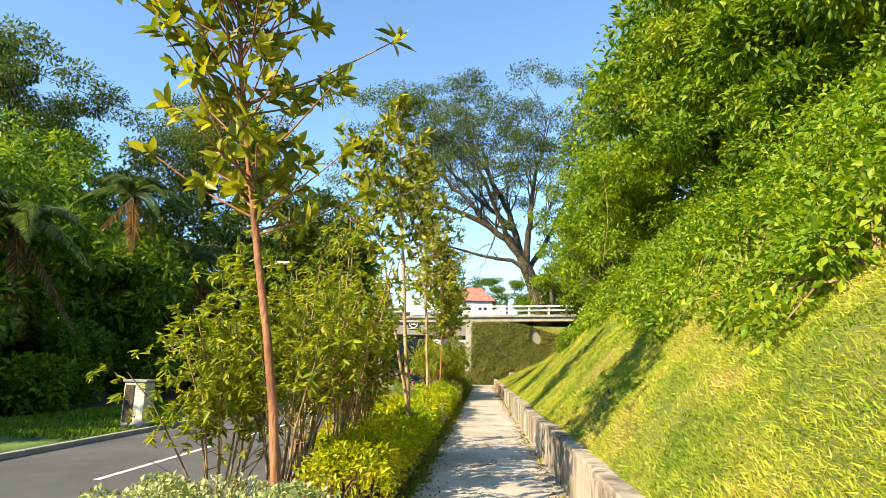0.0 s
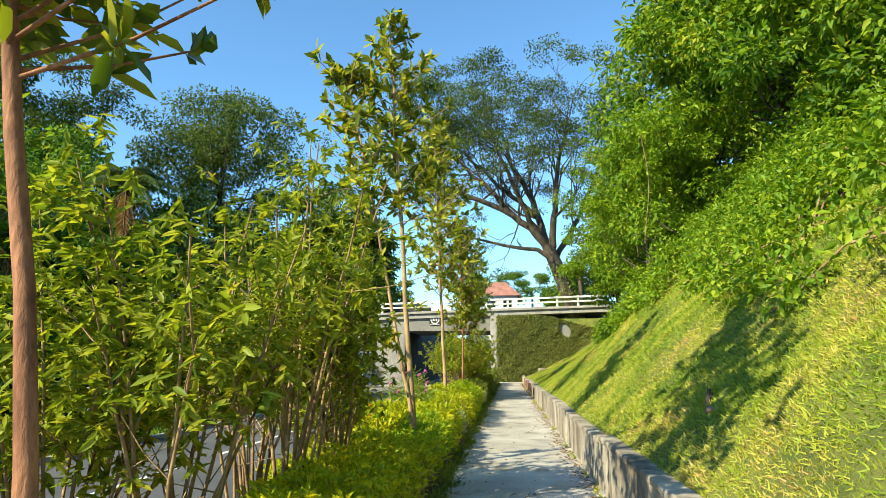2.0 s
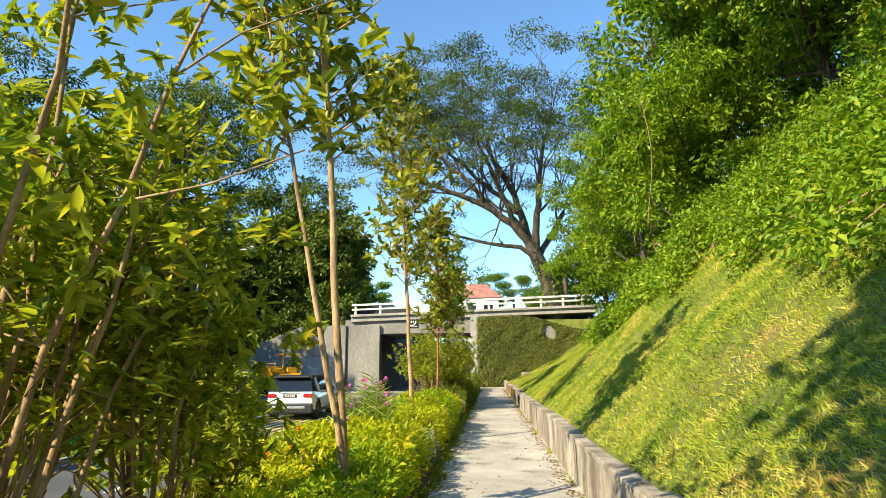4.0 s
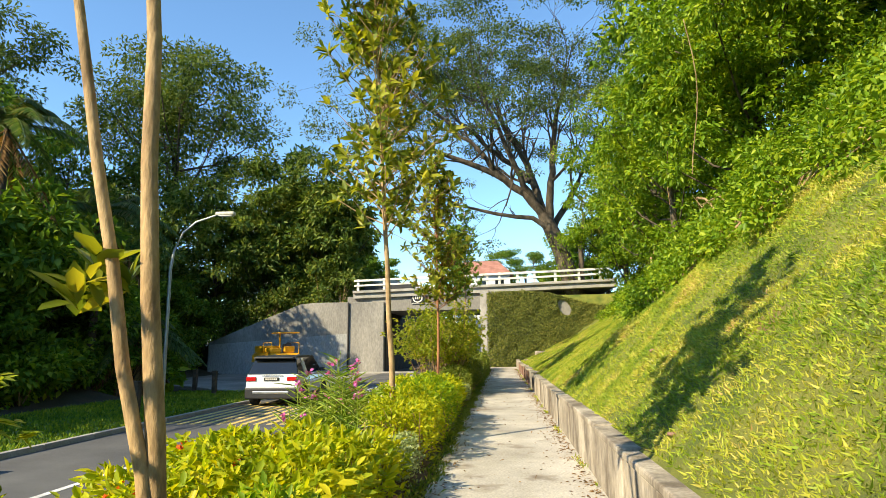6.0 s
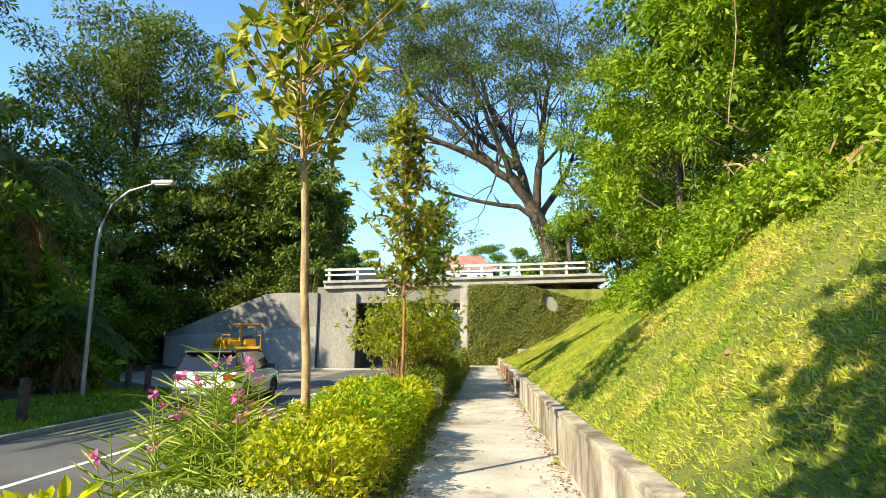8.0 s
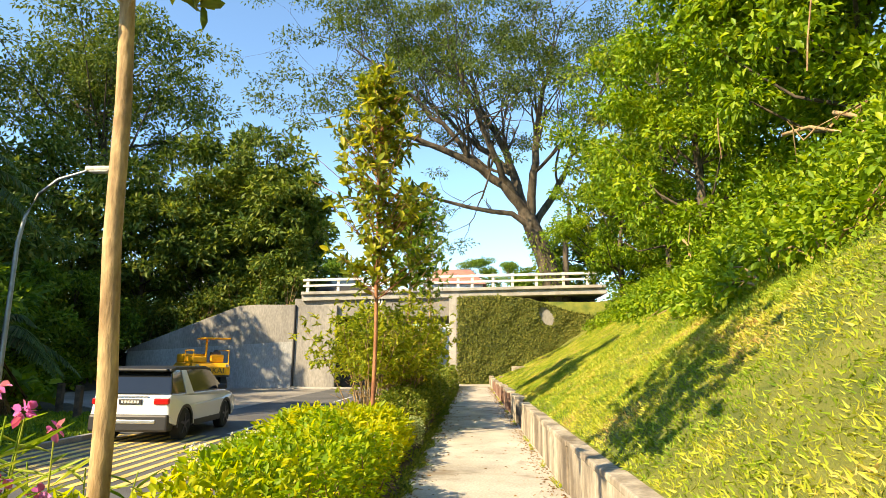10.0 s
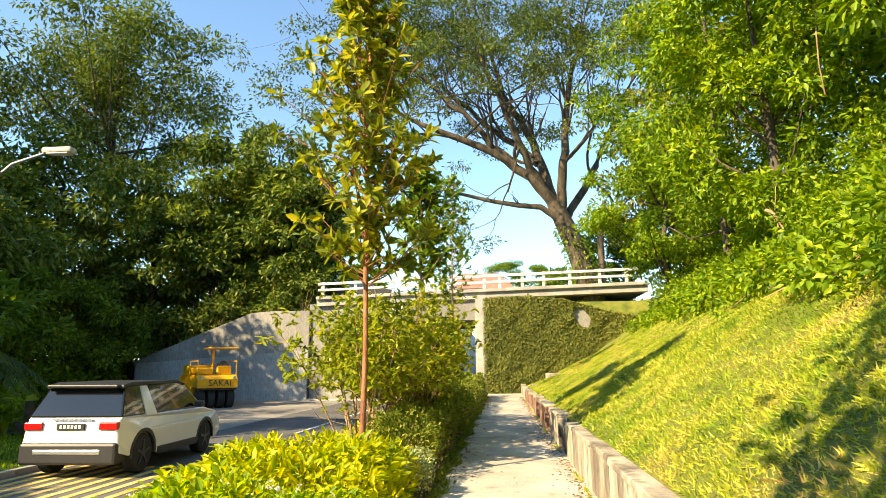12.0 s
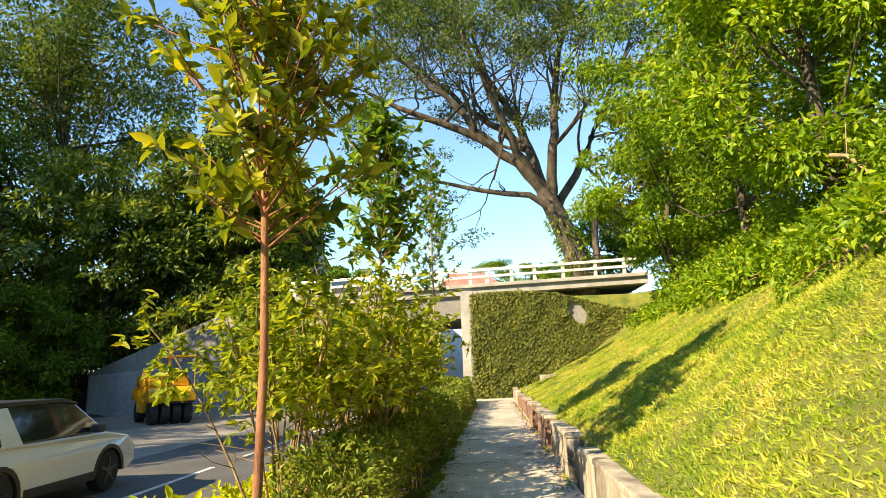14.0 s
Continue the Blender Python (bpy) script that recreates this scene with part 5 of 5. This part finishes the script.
def roller():
    t = thing("road_roller", -14.3, 48.6, ROAD, "yellow pneumatic-tyred road roller parked by the wing wall", "road roller", rz=41)
    yl = "yellow"
    bm = profile([(0.0, 1.02), (0.0, 1.42), (0.25, 1.64), (1.5, 1.66), (3.4, 1.66), (3.9, 1.5), (4.0, 1.02), (2.75, 1.02), (2.6, 0.5), (1.35, 0.5), (1.2, 1.02)], -1.0, 1.0, 0.03)
    bmesh.ops.transform(bm, matrix=pose(0, 0, 0, 0, 0, 90), verts=bm.verts)
    part("body", bm, yl, t)
    part("front_panel", boxed(-0.98, 0.98, -0.06, -0.004, 1.0, 1.45, 0.02), yl, t)
    part("engine_hood", boxed(-0.85, 0.35, 2.1, 3.9, 1.66, 2.15, 0.08), yl, t)
    part("tank", boxed(-0.98, -0.2, 0.3, 1.6, 1.664, 2.0, 0.06), yl, t)
    part("seat", boxed(0.35, 0.85, 1.2, 1.7, 1.67, 2.25, 0.06), "black", t)
    part("control_console", boxed(0.1, 0.8, 0.55, 0.8, 1.67, 2.1, 0.04), yl, t)
    bm = bmesh.new()
    bmesh.ops.create_cone(bm, cap_ends=True, segments=20, radius1=0.2, radius2=0.2, depth=0.03, matrix=pose(0.5, 0.9, 2.2, 50))
    part("steering_wheel", bm, "black", t)
    part("canopy_post", rod(bmesh.new(), (0.1, 1.5, 1.66), (0.1, 1.5, 2.98), 0.06), yl, t)
    part("canopy", boxed(-0.25, 1.2, 0.7, 2.3, 2.96, 3.05, 0.03), yl, t)
    for x in (-0.95, 0.95):
        part("handrail", rod(rod(rod(bmesh.new(), (x, 0.2, 1.6), (x, 0.2, 2.35), 0.025), (x, 1.8, 1.6), (x, 1.8, 2.35), 0.025), (x, 0.2, 2.33), (x, 1.8, 2.33), 0.025), yl, t)
    for k in range(4):
        wheel(t, -0.72 + k * 0.48, 0.52, 0.5, 0.5, 0.36, "tyre", None)
        wheel(t, -0.72 + k * 0.48, 3.3, 0.5, 0.5, 0.36, "tyre", None)
    part("scraper_bar", boxed(-0.95, 0.95, -0.02, 0.06, 0.9, 0.985, 0.01), "black", t)
    for x in (-0.8, 0.8):
        part("headlight", rod(bmesh.new(), (x, -0.1, 1.5), (x, -0.02, 1.5), 0.09), "chrome", t)
    text_bars(t, "lettering", 0.1, -0.066, 1.23, 0.42, "SAKAI", "black")


roller()


def overhead_cable(a, b, sag):
    f = np.linspace(0, 1, 25)[:, None]
    P = np.array(a) * (1 - f) + np.array(b) * f - np.array([0, 0, 1.0]) * sag * 4 * f * (1 - f)
    tagged(put("overhead_cable", mesh_of("overhead_cable", *tubes([(P, np.full(25, 0.02))], 5)), "black"), "thin black cable strung above the road", "cable", "overhead cables")


overhead_cable((-31.0, 22, 19.0), (-16.6, 26, 13.0), 0.4)


def suv():
    t = thing("suv", -7.9, 29.6, ROAD, "white mid-size SUV with black roof and dark windows on the road", "car", rz=3)
    lo = [(0.05, 0.45), (0.0, 0.62), (0.02, 0.98), (0.12, 1.08), (3.5, 1.06), (4.35, 0.93), (4.55, 0.72), (4.58, 0.42), (4.3, 0.3), (4.08, 0.3), (4.02, 0.55), (3.85, 0.74), (3.55, 0.78), (3.3, 0.68), (3.14, 0.3),
          (1.33, 0.3), (1.27, 0.55), (1.1, 0.74), (0.8, 0.78), (0.55, 0.68), (0.42, 0.35)]
    bm = profile(lo, -0.945, 0.945)
    for v in bm.verts:
        if v.co.z > 0.9:
            v.co.y *= 0.95
        if v.co.x > 4.3 or v.co.x < 0.03:
            v.co.y *= 0.92
    bmesh.ops.transform(bm, matrix=pose(0, 0, 0, 0, 0, 90), verts=bm.verts)
    bmesh.ops.bevel(bm, geom=[e for e in bm.edges if len(e.link_faces) == 2 and e.calc_face_angle(0) > 0.5], offset=0.035, segments=3, affect="EDGES", profile=0.5)
    part("body", bm, "white_paint", t)
    cab = [(0.10, 1.075), (0.38, 1.60), (0.6, 1.655), (2.4, 1.66), (2.75, 1.60), (3.5, 1.07)]
    bm = profile(cab, -0.88, 0.88)
    for v in bm.verts:
        v.co.y *= 1 - 0.20 * max(0, v.co.z - 1.08) / 0.6
    bmesh.ops.transform(bm, matrix=pose(0, 0, 0, 0, 0, 90), verts=bm.verts)
    bmesh.ops.bevel(bm, geom=list(bm.edges), offset=0.03, segments=2, affect="EDGES", profile=0.5)
    part("cabin_glass", bm, "tint", t, "dark tinted glass")
    bm = profile([(0.30, 1.585), (0.32, 1.655), (0.6, 1.70), (2.4, 1.705), (2.8, 1.62), (2.8, 1.59), (2.4, 1.64), (0.6, 1.63)], -0.74, 0.74, 0.012)
    bmesh.ops.transform(bm, matrix=pose(0, 0, 0, 0, 0, 90), verts=bm.verts)
    part("roof", bm, "black", t, "black roof")
    for s in (-1, 1):
        bm = bmesh.new()
        pts = [(0.92, 1.06), (1.32, 1.06), (1.12, 1.62), (0.88, 1.62)]
        vs = [bm.verts.new((s * (0.905 - 0.17 * (z - 1.06) / 0.6), y, z)) for y, z in pts]
        f = bm.faces.new(vs)
        g = bmesh.ops.extrude_face_region(bm, geom=[f])
        for v in g["geom"]:
            if isinstance(v, bmesh.types.BMVert):
                v.co.x -= s * 0.03
        bmesh.ops.recalc_face_normals(bm, faces=bm.faces)
        part("pillar", bm, "white_paint", t, "white body pillar")
        part("mirror", boxed(s * 1.0 - 0.11, s * 1.0 + 0.11, 2.95, 3.12, 1.08, 1.22, 0.04), "black", t)
        part("tail_light", boxed(s * 0.70 - 0.17, s * 0.70 + 0.17, -0.022, 0.1, 0.86, 1.0, 0.02), "lamp_red", t, "red tail light")
        part("sill", boxed(s * 0.93 - 0.03, s * 0.93 + 0.03, 1.35, 3.12, 0.27, 0.42, 0.015), "black", t)
        for y in (0.88, 3.62):
            bm = bmesh.new()
            ring = [(math.cos(a) * q, math.sin(a) * q) for q in (0.40, 0.47) for a in np.linspace(-0.1, math.pi + 0.1, 13)]
            vs = [bm.verts.new((s * 0.952, y - 0.06 + a * 1.0, 0.36 + b)) for a, b in ring]
            for i in range(12):
                bm.faces.new((vs[i], vs[i + 1], vs[14 + i], vs[13 + i]))
            g = bmesh.ops.extrude_face_region(bm, geom=list(bm.faces))
            for v in g["geom"]:
                if isinstance(v, bmesh.types.BMVert):
                    v.co.x -= s * 0.06
            part("wheel_arch", bm, "black", t)
            wheel(t, s * 0.82, y - 0.06, 0.365, 0.365, 0.23, "wheel", "dark_rim")
    part("rear_bumper", boxed(-0.9, 0.9, -0.06, 0.3, 0.26, 0.64, 0.05), "black", t)
    part("skid_plate", boxed(-0.62, 0.62, -0.075, 0.1, 0.44, 0.53, 0.02), "chrome", t)
    part("spoiler", boxed(-0.68, 0.68, 0.2, 0.5, 1.60, 1.66, 0.02), "black", t)
    p = part("number_plate", boxed(-0.26, 0.26, -0.014, 0.05, 0.86, 0.98, 0.008), "black", t)
    bm = bmesh.new()
    for k in range(6):
        box(bm, -0.2 + k * 0.07, -0.155 + k * 0.07, -0.02, -0.015, 0.89, 0.95)
    part("plate_bars", bm, "rail", p)
    for k in range(9):
        part("badge_bar", boxed(-0.36 + k * 0.085, -0.31 + k * 0.085, -0.004, 0.06, 1.03, 1.055), "chrome", t)


suv()


def far_car(x, y, mat, label, rz, z=ROAD):
    t = thing("car", x, y, z, label, "car", "cars beyond the bridge", rz)
    bm = profile([(0, 0.35), (0, 0.85), (0.6, 0.95), (1.1, 1.4), (2.6, 1.42), (3.3, 0.95), (4.2, 0.85), (4.3, 0.35)], -0.85, 0.85, 0.05)
    part("body", bm, mat, t)
    part("cabin_glass", profile([(0.75, 0.96), (1.15, 1.36), (2.55, 1.37), (3.15, 0.96)], -0.865, 0.865, 0.01), "tint", t)
    for cx in (0.8, 3.4):
        for s in (-0.8, 0.8):
            bm = bmesh.new()
            bmesh.ops.create_cone(bm, cap_ends=True, segments=18, radius1=0.32, radius2=0.32, depth=0.2, matrix=pose(cx, s, 0.32, 90))
            part("wheel", bm, "rubber", t)


far_car(-7.4, 72, "blue", "dark blue car parked beyond the bridge", 0)
far_car(-11.6, 60.2, "black", "black car standing on the bridge deck", 0, 5.9)


# ---- buildings beyond ----
def gable_house(x, y, z, w, d, h, rh):
    t = thing("house", x, y, z, "far house with a terracotta hipped roof", "house")
    part("wall", boxed(-w / 2, w / 2, 0, d, -9, h), "facade", t)
    bm = bmesh.new()
    o = 0.6
    a = [bm.verts.new(p) for p in ((-w / 2 - o, -o, h), (w / 2 + o, -o, h), (w / 2 + o, d + o, h), (-w / 2 - o, d + o, h), (-w / 2 + 1.5, d / 2, h + rh), (w / 2 - 2.2, d / 2, h + rh))]
    for q in ((0, 1, 5, 4), (1, 2, 5), (2, 3, 4, 5), (3, 0, 4), (3, 2, 1, 0)):
        bm.faces.new([a[i] for i in q])
    part("roof", bm, "roof", t, "terracotta tiled roof")
    for k in range(3):
        f = part("window", boxed(-w / 2 + 1.0 + k * w / 3.2, -w / 2 + 2.6 + k * w / 3.2, -0.05, 0.05, h - 2.2, h - 0.9), "tint", t)


gable_house(-3.2, 120, 0, 10, 8, 14.5, 3.2)


def office_block():
    t = thing("office_building", -30, 100, 0, "grey and white office building with a sloping roof edge", "building")
    bm = profile([(-12, 0), (-12, 19), (-4, 23.5), (4.0, 21.0), (5.2, 17.5), (4.4, 0)], 0, 14)
    part("wall", bm, "facade_grey", t)
    for k in range(3):
        part("window_band", boxed(-11, 3.2, -0.08, 0.04, 6.5 + k * 3.4, 7.9 + k * 3.4), "tint", t)
    part("parapet", profile([(-4, 23.5), (4.0, 21.0), (4.1, 21.6), (-4, 24.1)], -0.4, 0.0), "facade", t)
    w = thing("white_building", -16, 108, 0, "low white building beyond the bridge", "building")
    part("wall", boxed(-9, 6, 0, 9, 0, 11.5), "facade", w)
    for k in range(5):
        part("window", boxed(-8 + k * 2.7, -6.4 + k * 2.7, -0.06, 0.05, 8.2, 9.8), "tint", w)


office_block()
